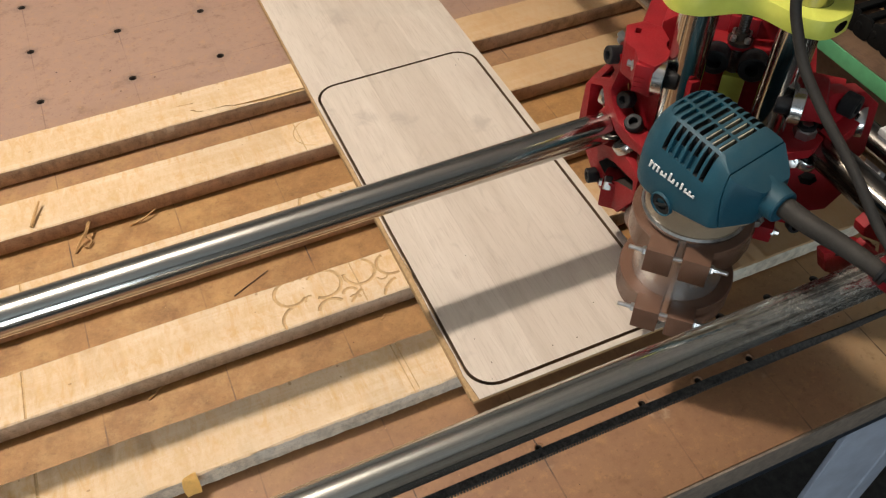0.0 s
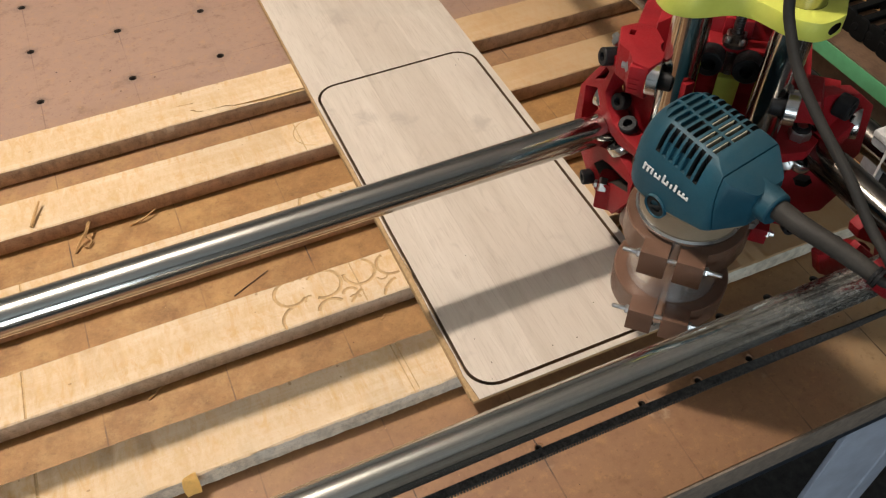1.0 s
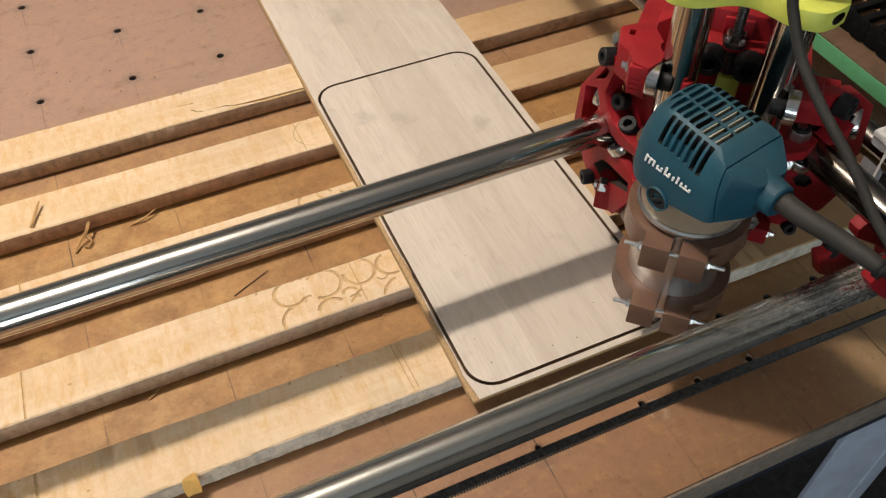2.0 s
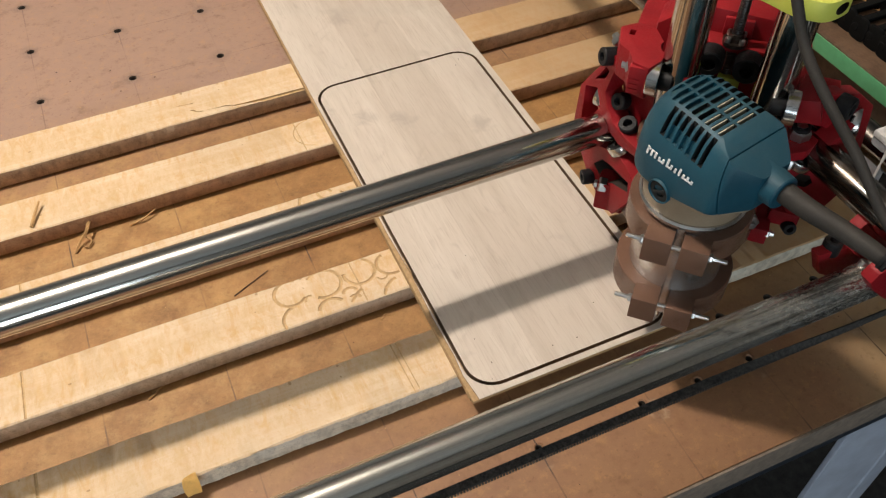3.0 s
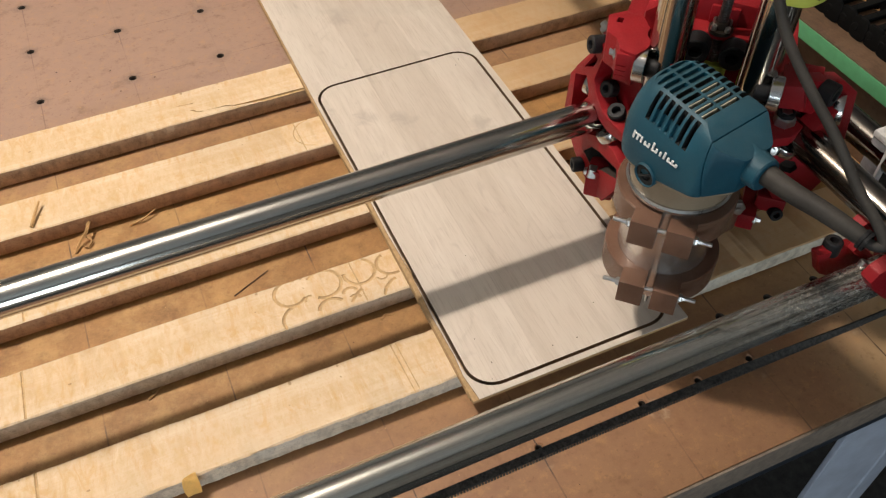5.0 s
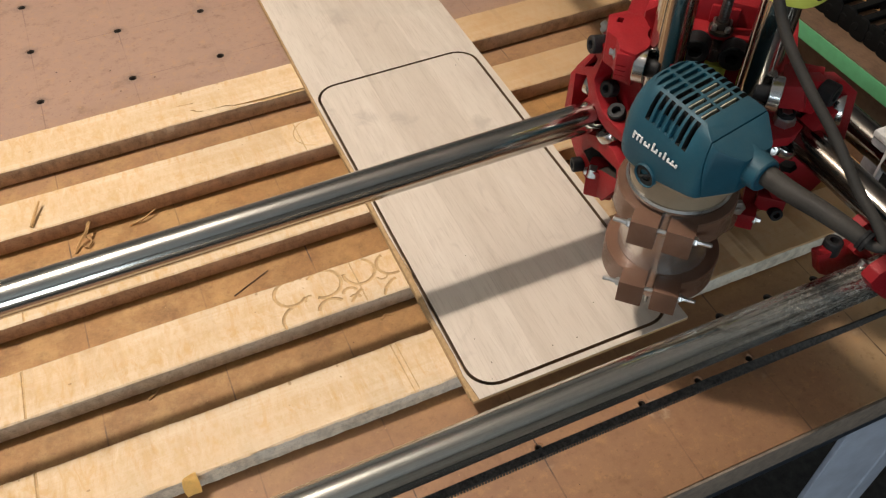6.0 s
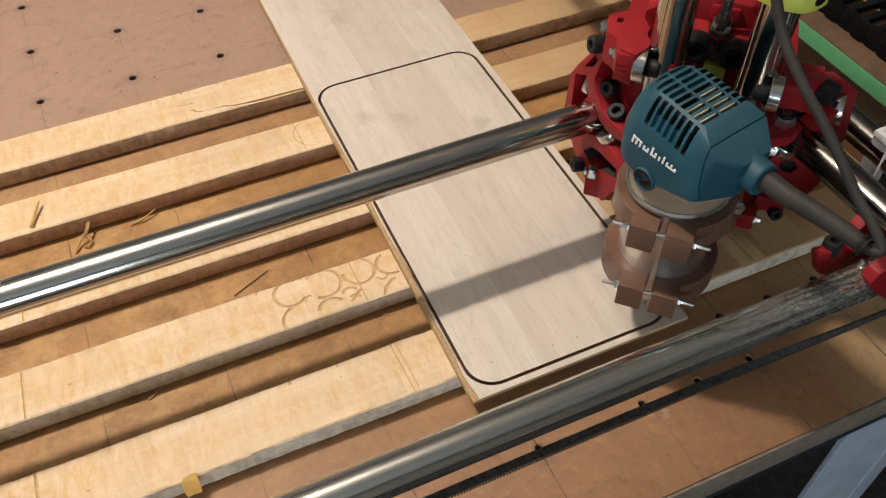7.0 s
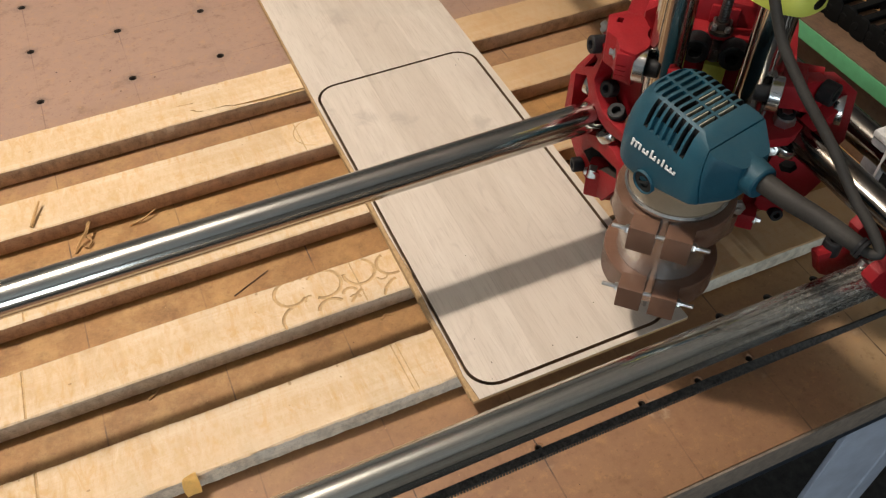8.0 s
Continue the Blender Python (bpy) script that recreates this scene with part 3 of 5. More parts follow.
def bed():
    t = thing("machine_bed", pose(0.2, BED_FRONT, -0.034), "brown fibreboard machine bed with drilled grid holes", "table")
    b = box(bmesh.new(), (0.05, 0.90, -0.009), (1.9, 1.4568, 0.018), bev=0.0008)
    cut = bmesh.new()
    spots = [(-0.1, 0.835), (-0.1, 0.935), (-0.1, 1.035), (0.0, 0.835), (0.0, 0.935), (0.0, 1.035), (0.1, 0.835), (0.1, 0.935), (0.1, 1.035),
             (-0.2, 0.835), (-0.2, 0.935), (-0.2, 1.035), (0.40, 0.2893), (0.45, 0.2893), (0.50, 0.2893), (0.2, 0.2435), (0.2927, 0.2445), (0.3452, 0.2440), (0.3958, 0.2445)]
    for x, y in spots:
        r = 0.65 if y < 0.26 else 1.0
        lathe(cut, [(0.0032 * r, -0.014), (0.0033 * r, -0.0012), (0.0048 * r, 0.0006)], pose(x, y, 0), 16, 1)
    part("top_panel", carve(b, cut), [MDF, HOLE], t)
    for k, (x, y) in enumerate(spots):
        if x in (-0.1, 0.0, 0.2, 0.2927, 0.3452, 0.3958):
            ring = bmesh.new()
            s = 0.66 if y < 0.26 else 1.0
            lathe(ring, [(0.0046 * s, 0.0), (0.0056 * s, 0.0009), (0.0072 * s, 0.0005), (0.0082 * s, 0.0)], pose(x, y, 0.0), 18, 0, True)
            part("raised_rim", jitter(ring, 0.0006, 200, k), MDF, t, "swollen fibre rim round a screw hole")
    b = box(bmesh.new(), (0.05, BED_FRONT - 0.0012, -0.0180), (1.9, 0.0024, 0.0330), bev=0.0005)
    part("edge_strip", b, MDF_EDGE, t, "greyish brown edging strip")
    b = box(bmesh.new(), (0.05, BED_FRONT + 0.022, -0.0440), (1.9, 0.044, 0.0195), bev=0.002)
    part("front_beam", b, BEAM, t, "dark blue painted steel beam")
    for x in (0.4600, -0.75):
        plan = [(x, 0.1722), (x + 0.0870, 0.1718), (x + 0.130, 0.1775), (x + 0.130, 0.1825), (x + 0.0870, 0.1775), (x, 0.1775)]
        b = prism(bmesh.new(), plan, FLOOR_Z * -1 - 0.0545, pose(0, 0, FLOOR_Z), 0.0015, 0, 3)
        rod(b, (x + 0.0862, 0.1728, FLOOR_Z), (x + 0.0862, 0.1728, -0.0560), 0.0026, 14)
        rear = prism(bmesh.new(), [(px, 1.80 - py) for px, py in plan], FLOOR_Z * -1 - 0.0182, pose(0, 0, FLOOR_Z), 0.0015, 0, 3)
        part("leg", rear, LEG, t, "grey-blue painted folded steel leg")
        part("leg", b, LEG, t, "grey-blue painted folded steel leg")


def slats():
    names = [(0.7345, 0.0495, 0.35), (0.6390, 0.0470, 0.0), (0.5345, 0.0445, 0.0), (0.4388, 0.0480, -0.1), (0.3415, 0.0500, -0.2)]
    first = True
    for k, (yc, w, turn) in enumerate(names):
        b = bmesh.new()
        n, rough = 340, (0.35, 0.30, 0.40, 0.35, 0.75)[k]
        x0, x1 = -0.62, 0.60
        prof = [(-w / 2, 0.0030), (-w / 2 + 0.0035, 0.0), (w / 2 - 0.001, 0.0), (w / 2, 0.0012), (w / 2, SLAT_TOP - 0.0012), (w / 2 - 0.0012, SLAT_TOP), (-w / 2 + 0.0012, SLAT_TOP), (-w / 2, SLAT_TOP - 0.0012)]
        rings = []
        for j in range(n + 1):
            x = x0 + (x1 - x0) * j / n
            ring = []
            for i, (y, z) in enumerate(prof):
                wav = 0.0005 * noise.noise(Vector((x * 7, i * 3.1 + k * 7, k))) + rough * (0.0007 * noise.noise(Vector((x * 90, i * 3.1, k * 5))) + 0.0006 * noise.noise(Vector((x * 220, i * 3.1, k * 5))))
                ring.append(b.verts.new((x, y + wav * (1 if 0.001 < z else 0.3), max(0.0, z + (0.25 * wav if z > 0.01 else 0)))))
            rings.append(ring)
        for a, c in zip(rings, rings[1:]):
            for i in range(8):
                f = b.faces.new((a[i], a[(i + 1) % 8], c[(i + 1) % 8], c[i]))
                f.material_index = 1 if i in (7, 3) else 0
        b.faces.new(rings[0])
        b.faces.new(rings[-1][::-1])
        bmesh.ops.recalc_face_normals(b, faces=b.faces)
        for cut in carvings(k, yc):
            whole = b.copy()
            b = carve(b, cut)
            if b.calc_volume() < 0.97 * abs(whole.calc_volume()):
                b.free()
                b = whole
        m = pose(0, yc, 0, 0, 0, turn)
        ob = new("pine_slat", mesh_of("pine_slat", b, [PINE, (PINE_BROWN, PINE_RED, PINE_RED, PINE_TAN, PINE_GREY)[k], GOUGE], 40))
        ob.matrix_world = m
        text = {0: "sawn pine slat with a split along its top", 3: "sawn pine slat with routed circles on its top", 4: "sawn pine slat with a grey weathered face"}
        tagged(ob, text.get(k, "sawn pine slat laid across the machine bed"), "slat", "slats under the board")


def carvings(k, yc):
    """Shallow router marks in the top of slat k, one cutter each."""
    cuts = []
    z = SLAT_TOP

    def arc(x, y, r, a0, a1, w=0.0017):
        n = max(6, int(abs(a1 - a0) / 9))
        pts = [(x + r * math.cos(radians(a0 + (a1 - a0) * j / n)), y + r * math.sin(radians(a0 + (a1 - a0) * j / n)) - yc, z + 0.0003) for j in range(n + 1)]
        cuts.append(sweep(bmesh.new(), pts, w, 6, 1, 2))

    def cross(x0, x1, w=0.0012):
        cuts.append(sweep(bmesh.new(), [(x0, -0.04, z + 0.0003), ((x0 + x1) / 2, 0, z + 0.0003), (x1, 0.04, z + 0.0003)], w, 6, 2, 2))

    if k == 3:
        for spec in ((0.0693, 0.4493, 0.0139, 60, 320), (0.0985, 0.4478, 0.0150, -125, 140), (0.1308, 0.4483, 0.0138, -190, 62), (0.1592, 0.4463, 0.0122, 110, 290), (0.0700, 0.4197, 0.0146, 88, 202), (0.0976, 0.4184, 0.0117, 32, 165), (0.1375, 0.4036, 0.0274, 112, 146),
                     (0.1637, 0.4078, 0.0221, 106, 160), (0.1165, 0.4285, 0.0062, 20, 165, 0.0015), (0.1185, 0.4205, 0.0050, 10, 130, 0.0014), (0.0830, 0.4360, 0.0042, 60, 200, 0.0011), (0.1480, 0.4370, 0.0050, 200, 330, 0.0010)):
            arc(*spec)
        cross(-0.1505, -0.1483)
        cross(0.1275, 0.1255, 0.0008)
    if k == 4:
        cross(-0.1493, -0.1485, 0.0014)
        cross(0.1303, 0.1268, 0.0007)
        cross(0.1345, 0.1312, 0.0006)
    if k == 2:
        arc(0.125, 0.5450, 0.0170, 20, 200)
        arc(0.140, 0.5540, 0.0120, 150, 330)
        cross(-0.142, -0.1405)
    if k == 1:
        arc(0.152, 0.6400, 0.0200, 90, 260, 0.0008)
        cross(0.138, 0.1365, 0.0008)
        cross(-0.1530, -0.1520)
    if k == 0:
        wedge = [(0.0577, 0.7184), (0.0725, 0.7179), (0.0815, 0.7178), (0.0867, 0.7144), (0.1046, 0.7133), (0.1411, 0.7120), (0.1900, 0.7106), (0.1900, 0.7064), (0.1581, 0.7072), (0.1216, 0.7092), (0.0905, 0.7128), (0.0800, 0.7165)]
        cuts.append(prism(bmesh.new(), [(x, y - yc) for x, y in wedge[::-1]], 0.01, pose(0, 0, z - 0.0022), 0, 2))
        short = [(0.0298, 0.7374), (0.0380, 0.7370), (0.0520, 0.7358), (0.0500, 0.7350), (0.0380, 0.7361)]
        cuts.append(prism(bmesh.new(), [(x, y - yc) for x, y in short[::-1]], 0.01, pose(0, 0, z - 0.0012), 0, 2))
        step = [(0.0455, 0.7252), (0.0490, 0.7248), (0.0512, 0.7205), (0.0577, 0.7188), (0.0577, 0.7180), (0.0500, 0.7196), (0.0470, 0.7236)]
        cuts.append(prism(bmesh.new(), [(x, y - yc) for x, y in step[::-1]], 0.01, pose(0, 0, z - 0.0010), 0, 2))
    return cuts


def fixed_normals(bm):
    bmesh.ops.recalc_face_normals(bm, faces=bm.faces)
    return bm


def laminate_board():
    """The plank with the outline that the cutter has traced round its panel."""
    x0, x1, y0, y1 = 0.1645, 0.3578, 0.2857, 1.32
    t = thing("laminate_board", pose((x0 + x1) / 2, y0, SLAT_TOP), "bleached oak laminate board with a routed rounded outline", "board")
    m = t.matrix_world
    base, z0, z1 = bmesh.new(), SLAT_TOP, BOARD_TOP
    outer = [(x0, y0), (x1, y0), (x1, y1), (x0, y1)]
    prism(base, outer, z1 - z0 - 0.0009, pose(0, 0, z0), 0.0004, 0, 1)
    gin, gout = rounded_rect(0.1721, 0.2937, 0.3476, 0.6912, 0.0215), rounded_rect(0.1692, 0.2908, 0.3505, 0.6941, 0.0244)

    def groove(za, zb):
        c = bmesh.new()
        prism(c, gout, zb - za, pose(0, 0, za), 0, 1)
        plug = bmesh.new()
        prism(plug, gin, zb - za + 0.002, pose(0, 0, za - 0.001), 0, 1)
        return carve(c, plug)

    face = prism(bmesh.new(), outer, 0.0009, pose(0, 0, z1 - 0.0009), 0.0002, 0, 1)
    rebate = box(bmesh.new(), ((x0 + x1) / 2, y0 - 0.002, z0 - 0.002), (x1 - x0 + 0.02, 0.016, 0.0126), bev=0, mat=1)
    part("fibre_core", carve(fixed_normals(carve(base, groove(z0 + 0.001, z1 + 0.001))), rebate), [HDF, HDF_DARK], t, "tan fibreboard core")
    bare = prism(bmesh.new(), [(x0 - 0.01, y0 - 0.01), (x0 + 0.0062, y0 - 0.01), (x0 + 0.0026, 0.31), (x0 + 0.0040, 0.33), (x0 + 0.0030, 0.37), (x0 + 0.0048, 0.42), (x0 + 0.0030, 0.47), (x0 + 0.0036, 0.56), (x0 + 0.0016, 0.66), (x0 + 0.0010, y1 + 0.1), (x0 - 0.01, y1 + 0.1)], 0.02, pose(0, 0, z1 - 0.01), 0, 1)
    part("decor_layer", carve(fixed_normals(carve(face, fixed_normals(bare))), groove(z1 - 0.003, z1 + 0.002)), [LAMINATE, HDF_DARK], t, "bleached oak print in three strips")
    for k, (y, n) in enumerate(((0.432, 0.020), (0.372, 0.012), (0.315, 0.02))):
        b = box(bmesh.new(), (0.1698, y, z1 - 0.0022), (0.0013, n, 0.0014), bev=0.0002)
        part("splinter_lip", jitter(b, 0.0004, 300, k), HDF, t, "frayed fibre left beside the groove")


def fixed_rail():
    t = thing("front_rail", pose(0.3, 0.2002, 0.1457), "scuffed steel tube rail along the bed's front", "rail")
    part("tube", pipe(bmesh.new(), (-0.7, 0.2002, 0.1457), (0.86, 0.2002, 0.1457), 0.0125, 0.0110), STEEL_WORN, t)
    s = thing("drive_belt", pose(0.1, 0.1904, 0.1180), "black toothed rubber drive belt below the rail", "belt")
    b = bmesh.new()
    rows = []
    for j in range(61):
        x = -0.6 + 1.3 * j / 60
        f = min(1.0, max(0.0, (x - 0.27) / 0.15))
        f = f * f * (3 - 2 * f)
        y, z, half, lean = 0.1886 - 0.0024 * f, 0.1180 + 0.0008 * math.sin(x * 9), 0.0028 - 0.0001 * f, radians(78) * f
        c, d = math.cos(lean), math.sin(lean)
        rows.append([b.verts.new((x, y + w * c - h * d, z + w * d + h * c)) for w, h in ((-half, -0.0006), (half, -0.0006), (half, 0.0006), (-half, 0.0006))])
    for q, r in zip(rows, rows[1:]):
        for i in range(4):
            b.faces.new((q[i], q[(i + 1) % 4], r[(i + 1) % 4], r[i]))
    bmesh.ops.recalc_face_normals(b, faces=b.faces)
    part("band", b, BELT, s, sharp=20)
    b = bmesh.new()
    for k in range(330):
        x = -0.25 + 0.0020 * k
        f = min(1.0, max(0.0, (x - 0.27) / 0.15))
        f = f * f * (3 - 2 * f)
        box(b, (x, 0.18535 + 0.0002 * f, 0.1178 - 0.0026 * f), (0.0011, 0.0010, 0.0016), bev=0)
    tagged(part("teeth", b, BELT, s), kind="stuff")
    r = thing("side_rail", pose(0.535, 0.6, 0.125), "plain steel tube rail along the bed's side", "rail")
    part("tube", pipe(bmesh.new(), (0.535, 0.0, 0.125), (0.535, 1.5, 0.125), 0.0127, 0.0112), STEEL_LONG, r)


room()
bed()
slats()
laminate_board()
fixed_rail()

# ---- the moving machine -------------------------------------------------
XT_Y, XT_Z = 0.4010, 0.1500
YT_X, YT_Z = 0.4385, 0.1760
CORE = (0.435, 0.4117, 0.0)
ROUTER = (0.3326, 0.2905, 0.0)


def cap_screw(bm, at, way, r=0.0042, head=0.0075, socket=True):
    """A socket-head screw seen from its head; way points out of the head."""
    m = frame_of(at, way)
    ri = r * 0.5
    lathe(bm, [(r * 0.94, 0), (r, 0.0006), (r, head - 0.0008), (r * 0.9, head), (ri, head), (ri * 0.95, head * 0.45)], m, 20)
    return bm


def hex_nut(bm, at, way, r=0.0065, h=0.006):
    m = frame_of(at, way)
    lathe(bm, [(r * 0.9, 0), (r, 0.0008), (r, h - 0.0012), (r * 0.86, h - 0.0002), (r * 0.55, h), (r * 0.5, h + 0.003), (r * 0.3, h + 0.0032)], m, 6)
    return bm


def bearing(parent, at, way, ro=0.011, h=0.007):
    """A ball bearing: polished outer race, dark shield, inner race."""
    m = frame_of(Vector(at) - Vector(way).normalized() * h / 2, way)
    b = lathe(bmesh.new(), [(ro * 0.82, 0.0), (ro * 0.97, 0.0), (ro, 0.0005), (ro, h - 0.0005), (ro * 0.97, h), (ro * 0.82, h), (ro * 0.8, h - 0.0006), (ro * 0.8, 0.0006)], m, 36, 0, True)
    race = part("bearing", b, CHROME, parent, "polished steel ball bearing")
    b = lathe(bmesh.new(), [(ro * 0.80, 0.0007), (ro * 0.80, h - 0.0007), (ro * 0.52, h - 0.0007), (ro * 0.52, 0.0007)], m, 30, 0, True)
    part("shield", b, BLACK_BOLT, race)
    b = lathe(bmesh.new(), [(ro * 0.52, 0.0), (ro * 0.52, h), (ro * 0.36, h), (ro * 0.36, 0.0)], m, 24, 0, True)
    part("inner_race", b, CHROME, race)
    return race


def side(put_left):
    """Maps (a, z, c) of a tube clamp to the room: the clamp on the crosswise tube, or its mirror on the lengthwise one."""
    if put_left:
        k = 0.955
        return Matrix(((0, 0, -k, 0.3302), (k, 0, 0, 0.3996), (0, k, 0, 0.0264), (0, 0, 0, 1)))
    k = 0.960
    return Matrix(((k, 0, 0, 0.4302), (0, 0, -k, 0.2909), (0, k, 0, 0.0234), (0, 0, 0, 1)))


def fixed(bm):
    bmesh.ops.recalc_face_normals(bm, faces=bm.faces)
    return bm


def screws(core, at, way, rows):
    for place, out, r, h in rows:
        part("cap_screw", fixed(cap_screw(bmesh.new(), at(*place), way(out), r, h)), BLACK_BOLT, core, "black socket-head screw")


def cross_clamp(core):
    """The clamp round the crosswise tube: an open frame, a sunk panel, the ring's arm, and the lower jaw."""
    m = side(True)
    way = lambda v: (m.to_3x3() @ Vector(v)).normalized()
    at = lambda a, z, c: m @ Vector((a, z, c))
    outline = [(0.041, 0.100), (0.039, 0.127), (0.037, 0.149), (0.0286, 0.163), (0.0098, 0.190), (-0.0064, 0.209), (-0.016, 0.203), (-0.004, 0.190), (0.000, 0.176), (0.003, 0.166), (-0.003, 0.156), (-0.014, 0.1475),
               (-0.031, 0.1460), (-0.056, 0.148), (-0.056, 0.140), (-0.045, 0.1385), (-0.025, 0.1335), (-0.012, 0.1355), (-0.003, 0.1430), (0.004, 0.1400), (0.014, 0.128), (0.016, 0.104)]
    frame_bm = prism(bmesh.new(), outline, 0.016, m @ pose(0, 0, -0.016), 0.0009)
    slot = prism(bmesh.new(), [(0.0300, 0.1535), (0.0140, 0.1625), (0.0085, 0.1525), (0.0065, 0.1475), (0.0150, 0.134), (0.0195, 0.110), (0.0300, 0.110)], 0.06, m @ pose(0, 0, -0.03), 0, 1)
    prism(slot, [(0.0185, 0.1680), (0.0060, 0.1880), (0.0020, 0.1860), (0.0060, 0.1760)], 0.06, m @ pose(0, 0, -0.03), 0, 1)
    part("clamp_frame", fixed(carve(fixed(frame_bm), fixed(slot))), [RED, RED], core)
    panel = prism(bmesh.new(), [(0.002, 0.205), (0.008, 0.172), (0.000, 0.146), (-0.020, 0.132), (-0.064, 0.132), (-0.064, 0.214)], 0.008, m @ pose(0, 0, -0.026), 0.001)
    part("sunk_panel", fixed(panel), RED, core)
    bearing(core, at(0.0175, 0.1500, -0.010), way((1, 0.1, 0.55)), 0.0108)
    bearing(core, at(-0.0210, 0.1265, -0.007), way((0.6, 0.9, 0.35)), 0.0110)
    screws(core, at, way, [((0.0040, 0.1975, -0.006), (0.15, 0.15, 1.0), 0.0068, 0.012), ((-0.0060, 0.1590, -0.014), (-0.15, 0.35, 1.0), 0.0066, 0.009), ((-0.0230, 0.1440, -0.010), (-0.15, 1.0, 0.45), 0.0070, 0.010), ((0.0020, 0.0745, -0.004), (0.25, 0.0, 1.0), 0.0064, 0.012)])
    low = prism(bmesh.new(), [(0.026, 0.104), (0.024, 0.086), (0.008, 0.071), (-0.016, 0.060), (-0.034, 0.062), (-0.050, 0.090), (-0.052, 0.116), (-0.040, 0.122), (-0.028, 0.124), (-0.012, 0.118), (0.002, 0.111), (0.014, 0.112)], 0.018, m @ pose(0, 0, -0.018), 0.001)
    cav = prism(bmesh.new(), [(0.002, 0.0905), (-0.008, 0.1035), (-0.021, 0.1075), (-0.046, 0.110), (-0.048, 0.101), (-0.027, 0.0925), (-0.0145, 0.0830)], 0.03, m @ pose(0, 0, -0.013), 0, 1)
    part("lower_jaw", fixed(carve(fixed(low), fixed(cav))), [RED, HOLE], core)
    foot = box(bmesh.new(), (-0.0425, 0.0845, 0.083), (0.0120, 0.0180, 0.016), UV, 0.001)
    part("lower_block", fixed(foot), RED, core)
    nuts = ((at(-0.0190, 0.0820, -0.001), way((0.5, 0.1, 0.7)), 0.0065, 0.007), (at(0.0130, 0.2010, -0.014), way((0.9, 0.4, 0.1)), 0.0055, 0.005))
    for p, w, r, h in nuts:
        part("nut", fixed(hex_nut(bmesh.new(), p, w, r, h)), ZINC, core, "zinc-plated lock nut")


def length_clamp(core):
    """The clamp round the lengthwise tube: a tall plate, a shelf with a big nut, and the lower jaw."""
    m = side(False)
    way = lambda v: (m.to_3x3() @ Vector(v)).normalized()
    at = lambda a, z, c: m @ Vector((a, z, c))
    plate = prism(bmesh.new(), [(0.002, 0.211), (0.034, 0.2015), (0.054, 0.184), (0.064, 0.133), (0.050, 0.118), (0.030, 0.150), (0.014, 0.176), (-0.006, 0.190), (-0.010, 0.206)], 0.012, m @ pose(0, 0, -0.016), 0.001)
    part("clamp_plate", fixed(plate), RED, core)
    rib = prism(bmesh.new(), [(0.024, 0.186), (0.031, 0.181), (0.010, 0.158), (-0.002, 0.156), (-0.002, 0.164)], 0.016, m @ pose(0, 0, -0.008), 0.001)
    part("clamp_rib", fixed(rib), RED, core)
    bearing(core, at(0.0330, 0.1790, 0.0010), way((0.75, 0.1, 0.8)), 0.0112)
    screws(core, at, way, [((0.0150, 0.1990, -0.005), (0.35, 0.0, 1.0), 0.0085, 0.011)])
    shelf = prism(bmesh.new(), [(0.3985, 0.2905), (0.4200, 0.2852), (0.4520, 0.2965), (0.4580, 0.3120), (0.4300, 0.3300), (0.4050, 0.3180)], 0.0080, pose(0, 0, 0.1800), 0.001)
    part("shelf", fixed(shelf), RED, core)
    part("nut", fixed(hex_nut(bmesh.new(), (0.4245, 0.3000, 0.1880), (0, 0, 1), 0.0080, 0.0080)), ZINC, core, "large zinc-plated lock nut")
    part("nut_insert", lathe(bmesh.new(), [(0.0064, 0.0), (0.0064, 0.0022), (0.0056, 0.0030), (0.0036, 0.0030), (0.0034, 0.0010)], pose(0.4245, 0.3000, 0.1955), 24), BLACK_BOLT, core, "black nylon insert of the nut")
    bearing(core, (0.4290, 0.2950, 0.1690), (0.25, -0.25, 1.0), 0.0108)
    low = prism(bmesh.new(), [(0.074, 0.166), (0.094, 0.166), (0.1130, 0.1445), (0.1060, 0.1240), (0.086, 0.112), (0.070, 0.132)], 0.018, UV @ pose(0, 0, 0.067), 0.001)
    cav = rod(bmesh.new(), uv(0.0860, 0.079, 0.1490), uv(0.0860, 0.10, 0.1490), 0.0068, 6, 0, 1)
    part("lower_jaw", fixed(carve(fixed(low), fixed(cav))), [RED, HOLE], core)
    for p, w in ((at(-0.0125, 0.1530, -0.006), way((-0.7, 0.3, 0.6))), (at(-0.030, 0.100, -0.004), way((-0.5, 0.1, 0.9)))):
        part("nut", fixed(hex_nut(bmesh.new(), p, w, 0.0060, 0.006)), ZINC, core, "zinc-plated lock nut")


def uv(u, v, z):
    """A place by the core's own slanted axes: u across its face, v out of it."""
    k = math.sqrt(0.5)
    return Vector((CORE[0] + k * (u - v), CORE[1] - k * (u + v), z))


UV = Matrix(((math.sqrt(0.5), 0, -math.sqrt(0.5), CORE[0]), (-math.sqrt(0.5), 0, -math.sqrt(0.5), CORE[1]), (0, 1, 0, 0), (0, 0, 0, 1)))
MID = 0.0125


